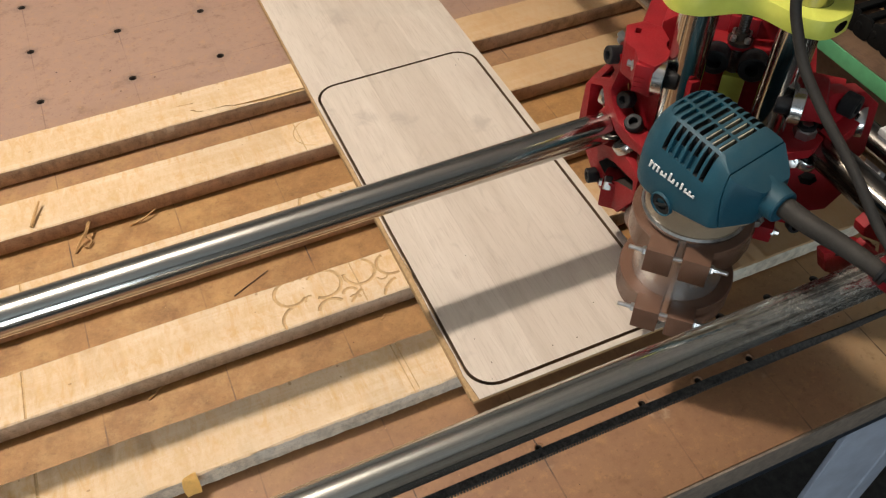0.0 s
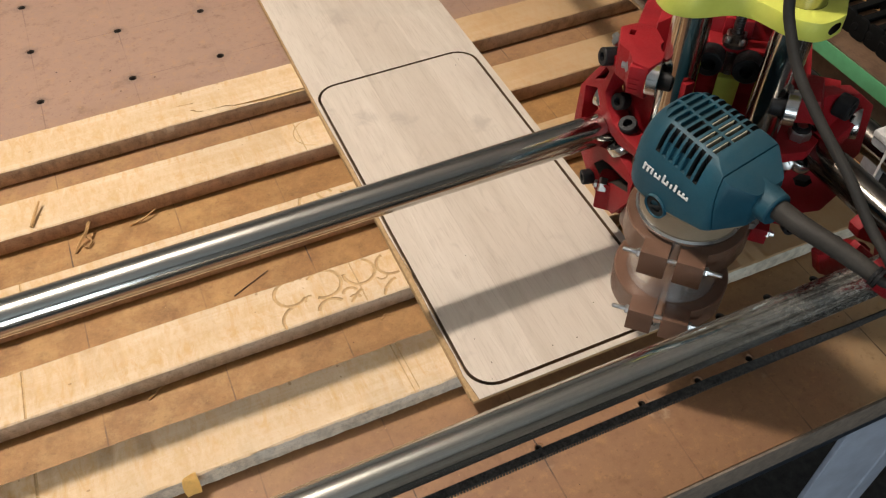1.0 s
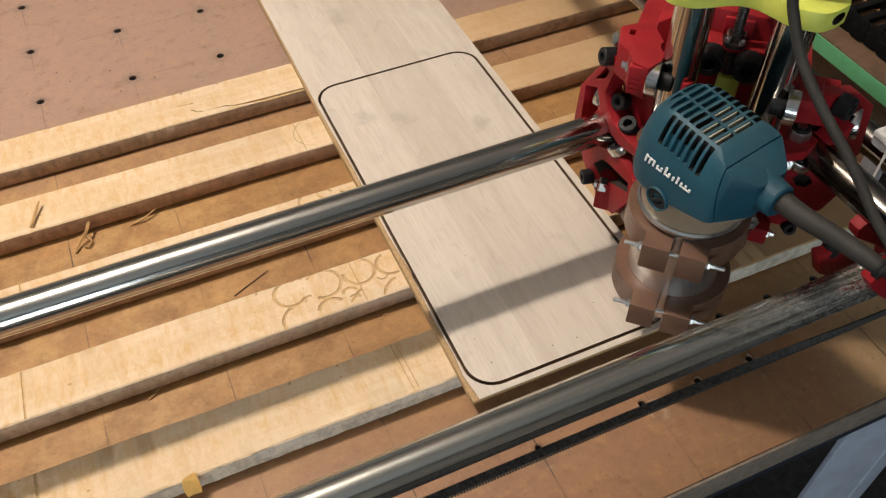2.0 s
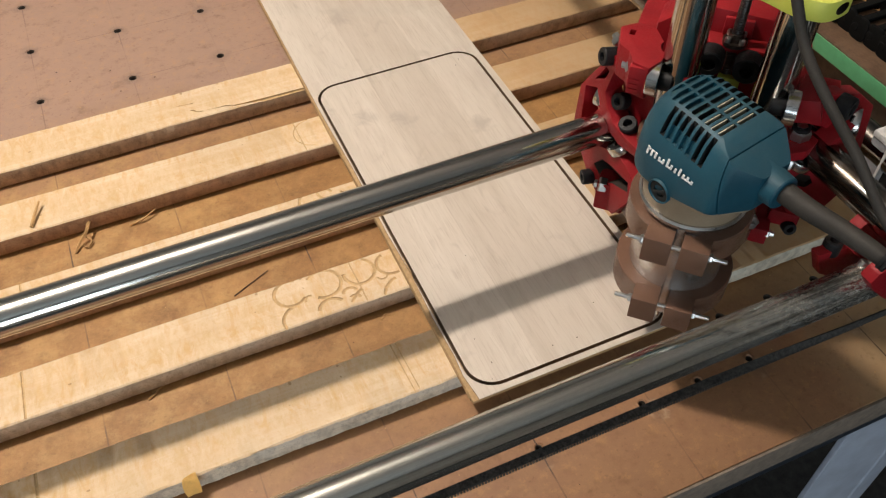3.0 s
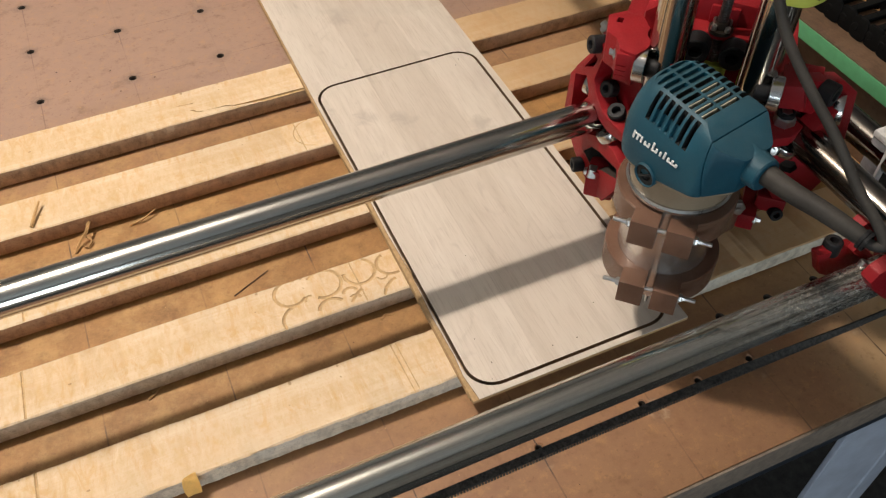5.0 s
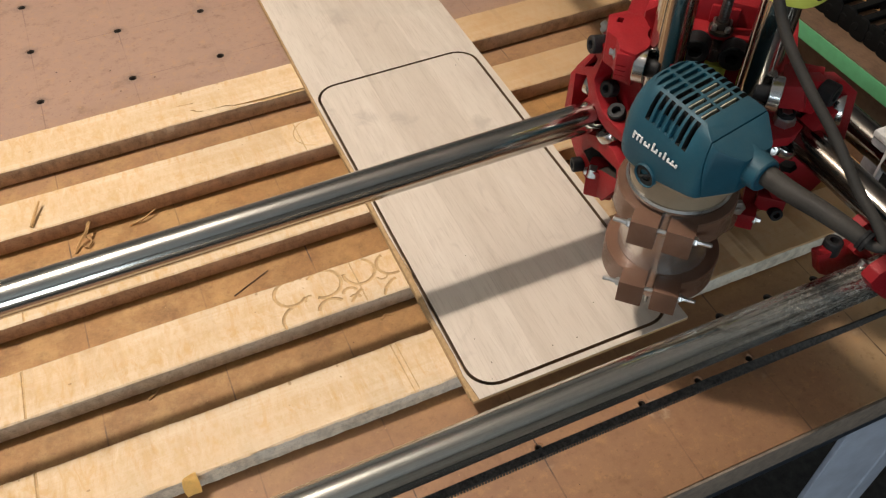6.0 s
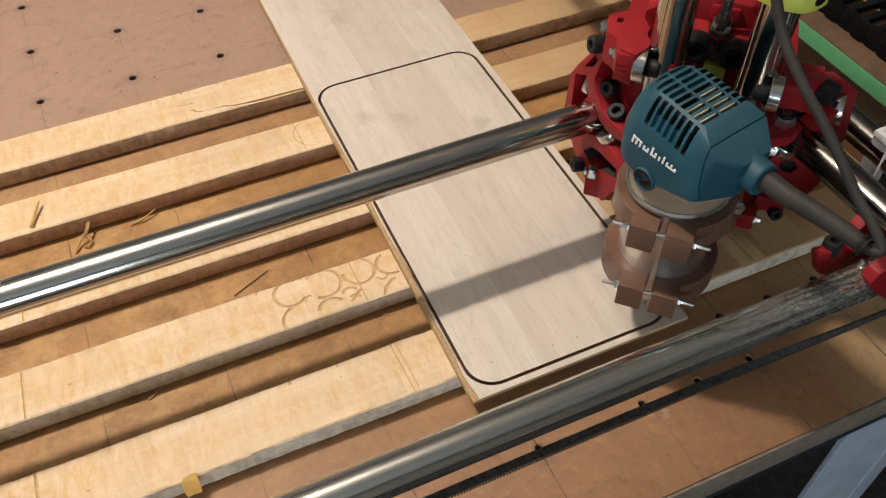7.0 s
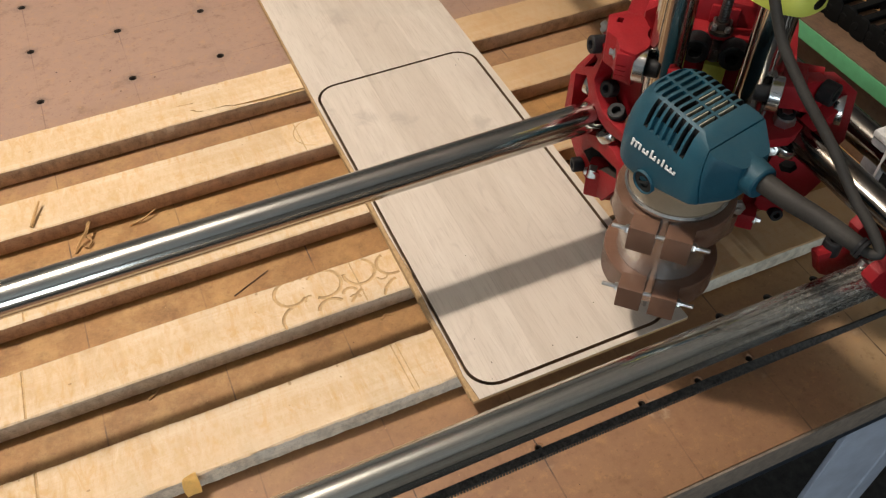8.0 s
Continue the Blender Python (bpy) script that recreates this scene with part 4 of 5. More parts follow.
def core_carriage():
    t = thing("core_carriage", pose(*CORE), "red printed carriage that clamps the crossing steel tubes", "machine carriage")
    cross_clamp(t)
    length_clamp(t)
    u_way, v_way = UV.to_3x3() @ Vector((1, 0, 0)), UV.to_3x3() @ Vector((0, 0, 1))
    for s in (-1, 1):
        c = lambda u: MID + s * u
        if s < 0:
            lying = Matrix(((math.sqrt(0.5), -math.sqrt(0.5), 0, CORE[0]), (-math.sqrt(0.5), -math.sqrt(0.5), 0, CORE[1]), (0, 0, 1, 0.214), (0, 0, 0, 1)))
            b = prism(bmesh.new(), [(-0.0648, 0.0757), (-0.0538, 0.0663), (-0.0409, 0.0691), (-0.0281, 0.0914), (-0.0301, 0.1061), (-0.0362, 0.1171), (-0.0479, 0.1133), (-0.0525, 0.1025), (-0.0609, 0.0962)], 0.026, lying, 0.001)
            notch = bmesh.new()
            rod(notch, uv(-0.0235, 0.088, 0.20), uv(-0.0235, 0.088, 0.26), 0.0105, 24, 0, 1)
            box(notch, (-0.0555, 0.2385, 0.080), (0.0040, 0.0060, 0.0060), UV, 0, 1)
            part("roller_block", fixed(carve(fixed(b), fixed(notch))), [RED, RED], t)
            b = box(bmesh.new(), (-0.0432, 0.2270, 0.1060), (0.0118, 0.0220, 0.0210), UV, 0.0008)
            notch = bmesh.new()
            for z in (0.2205, 0.2245, 0.2285):
                box(notch, (-0.0450, z, 0.1165), (0.0070, 0.0006, 0.0012), UV, 0, 1)
            part("roller_arm", fixed(carve(fixed(b), fixed(notch))), [RED, RED], t)
        else:
            b = prism(bmesh.new(), [(0.0598, 0.2315), (0.0745, 0.2340), (0.0800, 0.2160), (0.0632, 0.2130)], 0.026, UV @ pose(0, 0, 0.079), 0.0012)
            box(b, (0.0760, 0.2060, 0.066), (0.0240, 0.0300, 0.016), UV, 0.001)
            part("roller_block", fixed(b), RED, t)
        bearing(t, uv(c(0.0452), 0.108, 0.2265), u_way, 0.0122, 0.0080)
        w = u_way * (-s)
        part("cap_screw", cap_screw(bmesh.new(), uv(c(0.0425), 0.108, 0.2265), w, 0.0068, 0.0105), BLACK_BOLT, t, "black socket-head screw")
        if s < 0:
            part("nut", hex_nut(bmesh.new(), uv(c(0.0620), 0.100, 0.2270), u_way * s, 0.0055, 0.004), ZINC, t, "zinc-plated lock nut")
        part("cap_screw", cap_screw(bmesh.new(), uv(MID + s * 0.0130, 0.062, 0.2235), v_way, 0.0098, 0.014), BLACK_BOLT, t, "large black socket-head screw")
        if s < 0:
            b = box(bmesh.new(), (c(0.060), 0.096, 0.090), (0.024, 0.028, 0.020), UV, 0.002)
            part("lower_arm", fixed(b), RED, t)
            part("nut", hex_nut(bmesh.new(), uv(c(0.047), 0.094, 0.098), u_way * (-s)), ZINC, t, "zinc-plated lock nut")
        else:
            b = box(bmesh.new(), (0.0695, 0.0976, 0.094), (0.0130, 0.0150, 0.013), UV, 0.001)
            box(b, (0.0695, 0.0976, 0.070), (0.0110, 0.0120, 0.040), UV, 0.001)
            part("lower_arm", fixed(b), RED, t)
            part("nut", hex_nut(bmesh.new(), uv(0.0630, 0.094, 0.0976), u_way * -1, 0.0048, 0.0045), ZINC, t, "zinc-plated lock nut")
            part("nut", hex_nut(bmesh.new(), uv(0.0745, 0.097, 0.1000), u_way, 0.0042, 0.0030), ZINC, t, "zinc-plated lock nut")
            part("roller_pin", rod(bmesh.new(), uv(0.0560, 0.094, 0.0985), uv(0.0640, 0.094, 0.0985), 0.0046, 20), CHROME, t, "bright steel roller pin")
            part("arm_stay", fixed(box(bmesh.new(), (0.0840, 0.1075, 0.080), (0.022, 0.014, 0.012), UV, 0.001)), RED, t)
            part("cap_screw", fixed(cap_screw(bmesh.new(), uv(0.0880, 0.083, 0.1010), uv(0.4, 1, 0.3) - uv(0, 0, 0), 0.0052, 0.009)), BLACK_BOLT, t, "black socket-head screw")
    b = prism(bmesh.new(), [(MID - 0.058, 0.10), (MID + 0.032, 0.10), (MID + 0.032, 0.230), (MID + 0.024, 0.250), (MID - 0.030, 0.252), (MID - 0.056, 0.230)], 0.03, UV @ pose(0, 0, 0.018), 0.003)
    part("centre_block", fixed(b), RED, t)
    part("lower_web", fixed(box(bmesh.new(), (0.008, 0.128, 0.065), (0.092, 0.046, 0.034), UV, 0.002)), RED, t)
    ring = [(-0.062, -0.030), (-0.030, -0.065), (0.044, -0.060), (0.068, -0.030), (0.072, 0.030), (0.056, 0.055), (-0.035, 0.055), (-0.062, 0.030)]
    k = math.sqrt(0.5)
    for z in (0.108, 0.190):
        flat = Matrix(((k, -k, 0, CORE[0]), (-k, -k, 0, CORE[1]), (0, 0, 1, z), (0, 0, 0, 1)))
        part("core_plate", fixed(prism(bmesh.new(), ring, 0.010, flat, 0.002)), RED, t)
    b = bmesh.new()
    at_nut = uv(MID, 0.058, 0.2330)
    lathe(b, [(0.0046, 0), (0.0086, 0.0), (0.0086, 0.0030), (0.0046, 0.0030)], pose(*at_nut), 24, 0, True)
    lathe(b, [(0.0042, 0.0030), (0.0052, 0.0030), (0.0052, 0.009), (0.0042, 0.009)], pose(*at_nut), 24, 0, True)
    part("screw_nut", b, STEEL_DULL, t, "flanged dull grey nut of the lifting screw")
    for k in range(4):
        a = radians(45 + 90 * k)
        p = uv(MID + 0.0068 * math.cos(a), 0.058 + 0.0068 * math.sin(a), 0.2358)
        part("flange_screw", cap_screw(bmesh.new(), p, (0, 0, 1), 0.0021, 0.0036), ZINC, t, "small bright flange screw")
    part("ledge", fixed(box(bmesh.new(), (MID + 0.002, 0.2300, 0.0545), (0.082, 0.0050, 0.015), UV, 0.001)), RED, t)
    b = bmesh.new()
    box(b, (MID, 0.2400, 0.0475), (0.020, 0.014, 0.006), UV, 0.001)
    part("nut_bracket", fixed(b), RED, t)
    b = bmesh.new()
    box(b, (MID + 0.003, 0.196, 0.062), (0.016, 0.024, 0.006), UV, 0.001)
    part("spacer", fixed(b), YELLOW, t, "lime yellow printed spacer")
    return t


def cross_tube():
    t = thing("gantry_tube", pose(0.1, XT_Y, XT_Z), "polished steel tube that spans the bed crosswise", "tube")
    part("tube", pipe(bmesh.new(), (-0.75, XT_Y, XT_Z), (0.475, XT_Y, XT_Z), 0.0125, 0.0110, 56), STEEL, t)
    return t


def roller_carriage():
    t = thing("roller_carriage", pose(YT_X, 0.2037, 0.1388), "red printed roller carriage with its lengthwise steel tube", "machine carriage")
    part("tube", pipe(bmesh.new(), (YT_X, 0.10, YT_Z), (YT_X, 1.42, YT_Z), 0.0125, 0.0110, 48), STEEL_LONG, t, "worn lengthwise steel tube")
    across = lambda y: Matrix(((1, 0, 0, 0), (0, 0, 1, y), (0, 1, 0, 0), (0, 0, 0, 1)))
    b = prism(bmesh.new(), [(0.3860, 0.1625), (0.3965, 0.1385), (0.4140, 0.1250), (0.4230, 0.1290), (0.4360, 0.1240), (0.4420, 0.1300), (0.4390, 0.1440), (0.4180, 0.1575)], 0.008, across(0.2205), 0.0012)
    part("roller_arm", fixed(b), RED, t)
    part("cap_screw", cap_screw(bmesh.new(), (0.4020, 0.2250, 0.1540), (0.05, 0.05, 1), 0.0062, 0.0115), BLACK_BOLT, t, "black socket-head screw")
    b = prism(bmesh.new(), [(0.3945, 0.1690), (0.3985, 0.1765), (0.4100, 0.1810), (0.452, 0.181), (0.462, 0.130), (0.4360, 0.1285), (0.4190, 0.1405), (0.4020, 0.1580)], 0.010, across(0.1850), 0.0015)
    part("roller_body", fixed(b), RED, t)
    b = prism(bmesh.new(), [(0.4250, 0.157), (0.422, 0.1665), (0.4306, 0.1740), (0.445, 0.176), (0.481, 0.176), (0.481, 0.108), (0.4706, 0.1070), (0.462, 0.1290)], 0.010, across(0.2250), 0.0015)
    part("tube_saddle", fixed(b), RED, t)
    b = prism(bmesh.new(), [(0.409, 0.162), (0.413, 0.168), (0.452, 0.128), (0.449, 0.122)], 0.006, across(0.2140), 0.001)
    part("saddle_rib", fixed(b), RED, t)
    part("cap_screw", rod(bmesh.new(), (0.4085, 0.2060, 0.1500), (0.4140, 0.2060, 0.1590), 0.0034, 14), ZINC, t, "zinc-plated screw")
    b = box(bmesh.new(), (0.5560, 0.2860, 0.1190), (0.046, 0.026, 0.038), bev=0.004)
    part("motor_body", b, RUBBER, t, "black laminated stepper motor body")
    b = box(bmesh.new(), (0.5490, 0.3075, 0.1190), (0.040, 0.0165, 0.0425), bev=0.003)
    part("motor_cap", b, MOTOR, t, "grey cast motor end cap")
    b = box(bmesh.new(), (0.5490, 0.2975, 0.1190), (0.0445, 0.0030, 0.0410), bev=0.0014)
    part("motor_rim", b, PLUG, t, "bright machined rim of the motor")
    b = box(bmesh.new(), (0.5350, 0.3075, 0.1425), (0.014, 0.016, 0.006), bev=0.001)
    part("plug", b, PLUG, t, "pale plastic motor plug")
    return t


def z_axis():
    """What slides up and down in the core: two tubes, their top plate, the screw and the two clamps."""
    t = thing("lift_frame", pose(ROUTER[0], ROUTER[1], 0.075), "steel lift tubes with lime plate and brown router clamps", "machine slide")
    for s, name in ((-1, "tube"), (1, "tube")):
        p = uv(MID + 0.0010 + s * 0.0310, 0.098, 0.0)
        part(name, pipe(bmesh.new(), p + Vector((0, 0, 0.075)), p + Vector((0, 0, 0.345)), 0.0127, 0.0112, 40), STEEL_DARK, t, "polished upright steel tube")
    out = []
    for k in range(41):
        u = -0.054 + 0.1105 * k / 40
        out.append((MID + u, 0.1100 + 0.0065 * (1 - math.cos(math.pi * min(1.0, abs(u) / 0.034))) - max(0.0, abs(u) - 0.040) ** 2 * 60))
    poly = out + [(MID + 0.0565, 0.076), (MID + 0.014, 0.076), (MID + 0.012, 0.050), (MID - 0.012, 0.050), (MID - 0.014, 0.076), (MID - 0.054, 0.076)]
    flat = Matrix(((math.sqrt(0.5), -math.sqrt(0.5), 0, CORE[0]), (-math.sqrt(0.5), -math.sqrt(0.5), 0, CORE[1]), (0, 0, 1, 0.286), (0, 0, 0, 1)))
    b = prism(bmesh.new(), poly, 0.0135, flat, 0.0015)
    holes = bmesh.new()
    for s in (-1, 1):
        p = uv(MID + 0.0010 + s * 0.0310, 0.098, 0.0)
        rod(holes, p + Vector((0, 0, 0.27)), p + Vector((0, 0, 0.31)), 0.0129, 32, 0, 1)
    rod(holes, uv(MID + 0.046, 0.07, 0.293), uv(MID + 0.058, 0.16, 0.293), 0.0038, 16, 0, 1)
    part("top_plate", fixed(carve(fixed(b), holes)), [YELLOW, HOLE], t, "lime yellow printed top plate")
    c = uv(MID, 0.058, 0.0)
    b = bmesh.new()
    rod(b, c + Vector((0, 0, 0.16)), c + Vector((0, 0, 0.33)), 0.0029, 16)
    pts = []
    for k in range(12 * 58):
        a = 2 * math.pi * k / 12
        pts.append((c.x + 0.0031 * math.cos(a), c.y + 0.0031 * math.sin(a), 0.19 + 0.002 * k / 12))
    sweep(b, pts, 0.00075, 5, 1)
    part("lifting_screw", b, STEEL_SCREW, t, "threaded steel lifting screw")
    # two printed rings round the motor, each split into two ears
    for z0, z1, ro, turn, reach in ((0.0790, 0.1005, 0.0418, -134.5, 0.0495), (0.1400, 0.1615, 0.0415, -136.5, 0.0485)):
        face = Vector((math.cos(radians(turn)), math.sin(radians(turn)), 0))
        across = Vector((-face.y, face.x, 0))
        zc = (z0 + z1) / 2
        b = lathe(bmesh.new(), [(ro - 0.0008, z0), (ro, z0 + 0.0008), (ro, z1 - 0.0008), (ro - 0.0008, z1), (0.0326, z1), (0.0326, z0)], pose(*ROUTER), 80, 0, True)
        gap = bmesh.new()
        box(gap, (0, 0, 0), (0.03, 0.0065, 0.1), frame_of(Vector(ROUTER) + face * 0.04 + Vector((0, 0, zc)), (0, 0, 1), face), 0)
        part("clamp_ring", carve(b, gap), [BROWN, BROWN], t)
        for s in (-1, 1):
            m = frame_of(Vector(ROUTER) + face * (0.034 + reach) / 2 + across * s * 0.0121 + Vector((0, 0, zc + 0.0002)), (0, 0, 1), face)
            b = box(bmesh.new(), (0, 0, 0), (reach - 0.034, 0.0184, z1 - z0), m, 0.0008)
            part("clamp_ear", b, BROWN, t)
        mid = Vector(ROUTER) + face * 0.0435 + Vector((0, 0, zc + 0.004))
        part("clamp_screw", rod(bmesh.new(), mid - across * 0.0335, mid + across * 0.0335, 0.0016, 12), ZINC, t, "zinc-plated clamp screw")
        for s in (-1, 1):
            part("nut", hex_nut(bmesh.new(), mid + across * s * 0.0213, across * s, 0.0033, 0.0028), ZINC, t, "small zinc-plated nut")
        b = bmesh.new()
        for s in (-1, 1):
            q = uv(MID + 0.0010 + s * 0.0310, 0.098, 0.0)
            lathe(b, [(0.0128, z0), (0.019, z0), (0.019, z1), (0.0128, z1)], pose(q.x, q.y, 0), 36, 0, True)
        q = uv(MID, 0.108, zc)
        box(b, (0, 0, 0), (0.056, 0.026, z1 - z0), frame_of(q, (0, 0, 1), (1, -1, 0)), 0.001)
        part("tube_bracket", b, BROWN, t)
    return t


R_TURN = -83.0


def trim_router():
    """The router: its own frame has x towards the cord and -y out of the badge side."""
    t = thing("trim_router", pose(ROUTER[0], ROUTER[1], 0.028), "petrol blue trim router with grey collar and black cord", "router")
    m = pose(ROUTER[0], ROUTER[1], 0.0, 0, 0, R_TURN)
    b = lathe(bmesh.new(), [(0.0100, 0.062), (0.0150, 0.066), (0.0300, 0.070), (0.0325, 0.073), (0.0325, 0.1640)], m, 72)
    part("motor_barrel", b, ALU_FILM, t, "bright aluminium motor barrel")
    b = lathe(bmesh.new(), [(0.0320, 0.1632), (0.0352, 0.1636), (0.0364, 0.1652), (0.0364, 0.1672), (0.0350, 0.1686), (0.0320, 0.169)], m, 72)
    part("barrel_lip", b, ALU, t, "rounded bright aluminium lip")
    b = lathe(bmesh.new(), [(0.0050, 0.046), (0.0085, 0.046), (0.0090, 0.0475), (0.0090, 0.058), (0.0065, 0.064)], m, 6)
    part("collet_nut", b, ZINC, t, "steel collet nut")
    part("cutter", lathe(bmesh.new(), [(0.0012, 0.0275), (0.0015, 0.0285), (0.0015, 0.038), (0.003, 0.040), (0.003, 0.047)], m, 16), CHROME, t, "thin steel cutter")
    b = loft(m, [(0.1688, 0.0340, 0.0338, 0.0, 2.0), (0.1720, 0.0345, 0.0340, 0.0, 2.0), (0.1790, 0.0350, 0.0345, 0.0, 2.0), (0.1840, 0.0362, 0.0346, 0.0, 2.1), (0.1870, 0.0366, 0.0340, 0.001, 2.2), (0.1872, 0.033, 0.031, 0.001, 2.2)])
    part("collar", b, GREY_COLLAR, t, "beige grey plastic collar")
    m = m @ pose(-0.0040, -0.0030, 0.0)
    # the moulded head leans a little round its axis, against the cord's line
    lean = m @ Matrix(((1, -0.095, 0, 0), (0, 1, 0, 0), (0, 0, 1, 0), (0, 0, 0, 1)))
    skirt = head_body(0.955)
    slice_off(skirt, (0, 0, 0.1838), (0.34, 0, -1))
    slice_off(skirt, (0, 0, 0.1845), (0, 0, -1))
    slice_off(skirt, (0.006, 0, 0.1965), (-0.34, 0, 1))
    skirt.transform(lean)
    part("collar_shell", fixed(skirt), GREY_COLLAR, t, "beige grey plastic lower shell")
    cap, rear = head_body(), head_body()
    slice_off(cap, (0.0402, 0, 0.239), (1, 0, 0.17))
    slice_off(rear, (0.0409, 0, 0.239), (-1, 0, -0.17))
    for b in (cap, rear):
        slice_off(b, (0.002, 0, 0.1880), (0.34, 0, -1))
        slice_off(b, (0.0, 0, 0.1878), (0, 0, -1))
        slice_off(b, (0.0285, 0, 0.2455), (0.45, 0, 1))
        bevelled(b, 0.0012, 2, 0.6)
    cut, shallow = bmesh.new(), bmesh.new()
    along_x = Matrix(((0, 0, 1, 0), (1, 0, 0, 0), (0, 1, 0, 0), (0, 0, 0, 1)))
    pitch, wide = 0.0056, 0.0035
    for k in range(9):
        x = 0.0254 - pitch * k
        at_x = pose(x - wide / 2, 0, 0) @ along_x
        if k in (0, 1, 6):
            prism(cut, [(-0.045, 0.2262), (-0.045, 0.262), (-0.0222, 0.262), (-0.0222, 0.2365), (-0.0215, 0.2262)], wide, at_x, 0, 1)
        elif k < 7:
            prism(cut, [(-0.045, 0.2375), (-0.045, 0.262), (-0.0222, 0.262), (-0.0222, 0.2365), (-0.0235, 0.2340)], wide, at_x, 0, 1)
            prism(shallow, [(-0.045, 0.2262), (-0.045, 0.2380), (-0.0250, 0.2380), (-0.0292, 0.2262)], wide, at_x, 0, 0)
        for y0, y1 in ((-0.0202, -0.0062), (-0.0042, 0.0108)):
            deep = 0.011 if k < 4 else 0.0030
            box(cut, (x, (y0 + y1) / 2, 0.2455 - deep + 0.01), (wide, y1 - y0, 0.020), bev=0.0010, mat=1 if k < 5 else 0, seg=2)
        prism(cut, [(0.0128, 0.262), (0.045, 0.262), (0.045, 0.232), (0.021, 0.232), (0.0128, 0.2385)], wide, at_x, 0, 1)
    cap = carve(fixed(carve(fixed(cap), fixed(cut))), fixed(shallow))
    for b, name, text in ((cap, "head_cap", "petrol blue moulded cap with vent slots"), (rear, "head_rear", "dusty petrol blue rear of the head")):
        b.transform(lean)
        part(name, b, [BLUE, BLUE_DARK], t, text)
    core_bm = head_body(0.95)
    slice_off(core_bm, (0.036, 0, 0.239), (-1, 0, -0.17))
    slice_off(core_bm, (0.045, 0, 0.239), (1, 0, 0.17))
    slice_off(core_bm, (0.0285, 0, 0.2438), (0.45, 0, 1))
    slice_off(core_bm, (0.0, 0, 0.1915), (0.34, 0, -1))
    core_bm.transform(lean)
    part("seam", fixed(core_bm), BLUE_DARK, t, "dark seam between the two mouldings")
    b = lathe(bmesh.new(), [(0.0150, -0.016), (0.0142, -0.008), (0.0120, -0.003), (0.0112, 0.004), (0.0108, 0.0085), (0.0098, 0.0095), (0.0070, 0.0095)], m @ frame_of((0.0590, -0.001, 0.2215), (1, 0, 0.02)), 40)
    part("cord_socket", b, BLUE, t, "petrol blue round socket of the cord")
    # added beige strips: the lit, dusty sides of the vent bars, as colour
    for k in range(4):
        x = 0.0254 - 0.0056 * k - 0.0012
        for y0, y1 in ((-0.0200, -0.0064), (-0.0040, 0.0106))[(k > 2):]:
            part("lit_bar_side", box(bmesh.new(), (x, (y0 + y1) / 2, 0.2409), (0.0009, y1 - y0, 0.0086), lean, 0.0002, 0, 1), LIT_DUSTY, t, "beige strip for the lit, dusty side of a vent bar")
    b = bmesh.new()
    # tall and short strokes, joined along their foot
    x, strokes = -0.0155, ((0.0070, 0), (0.0058, 1), (0.0058, 1), (0.0040, 0), (0.0042, 1), (0.0078, 0), (0.0044, 1), (0.0040, 0), (0.0066, 0), (0.0040, 0), (0.0044, 1), (0.0030, 1))
    for k, (h, joined) in enumerate(strokes):
        z = 0.2076 + 0.00045 * k
        stroke(b, lean, x, 0.00165, z, h)
        if joined:
            stroke(b, lean, x - 0.0022, 0.0026, z + (h - 0.0013 if k < 3 else 0.0), 0.0012)
        x += 0.0036
    part("badge", b, WHITE, t, "white printed maker's badge of plain strokes")
    spot = m @ frame_of((0.0062, -0.0352, 0.1885), (0.06, -1, -0.05))
    b = lathe(bmesh.new(), [(0.0076, -0.006), (0.0086, -0.006), (0.0088, -0.0004), (0.0084, 0.0003), (0.0079, 0.0001), (0.0076, -0.0012)], spot, 36, 0, True)
    part("brush_cap_rim", b, BLUE, t)
    b = lathe(bmesh.new(), [(0.0077, -0.006), (0.0077, -0.0010), (0.0044, -0.0010), (0.0042, -0.0026)], spot, 32)
    box(b, (0, 0, -0.0006), (0.0100, 0.0016, 0.0012), spot @ pose(0, 0, 0, 0, 0, 35), 0.0002)
    part("brush_cap", b, BLUE_DARK, t, "black brush cap with a slot")
    boot = [m @ Vector(q) for q in ((0.0665, -0.0005, 0.2225), (0.085, 0.0005, 0.2230), (0.105, 0.0035, 0.2237), (0.122, 0.0060, 0.2235), (0.132, 0.0075, 0.2228))]
    part("cord_boot", sweep(bmesh.new(), boot, (0.0068, 0.0050), 24), BOOT, t, "black rubber strain relief")
    pts = [m @ Vector(q) for q in ((0.130, 0.0072, 0.2230), (0.138, 0.0090, 0.2216), (0.142, 0.0125, 0.224), (0.131, 0.014, 0.2325), (0.114, 0.015, 0.2415), (0.090, 0.015, 0.2607), (0.062, 0.015, 0.2788), (0.0387, 0.016, 0.296), (0.025, 0.0167, 0.3137), (0.0176, 0.017, 0.3290), (0.012, 0.017, 0.36), (0.010, 0.022, 0.42))]
    part("cord", sweep(bmesh.new(), pts, 0.0031, 16), BOOT, t, "black rubber mains cord")
    for x in (0.1325, 0.1350):
        part("cable_tie", lathe(bmesh.new(), [(0.0050, -0.001), (0.0062, -0.001), (0.0062, 0.001), (0.0050, 0.001)], m @ frame_of((x, 0.0077, 0.2225), (1, 0.15, -0.1)), 18, 0, True), BLACK_BOLT, t, "black cable tie")
    return t


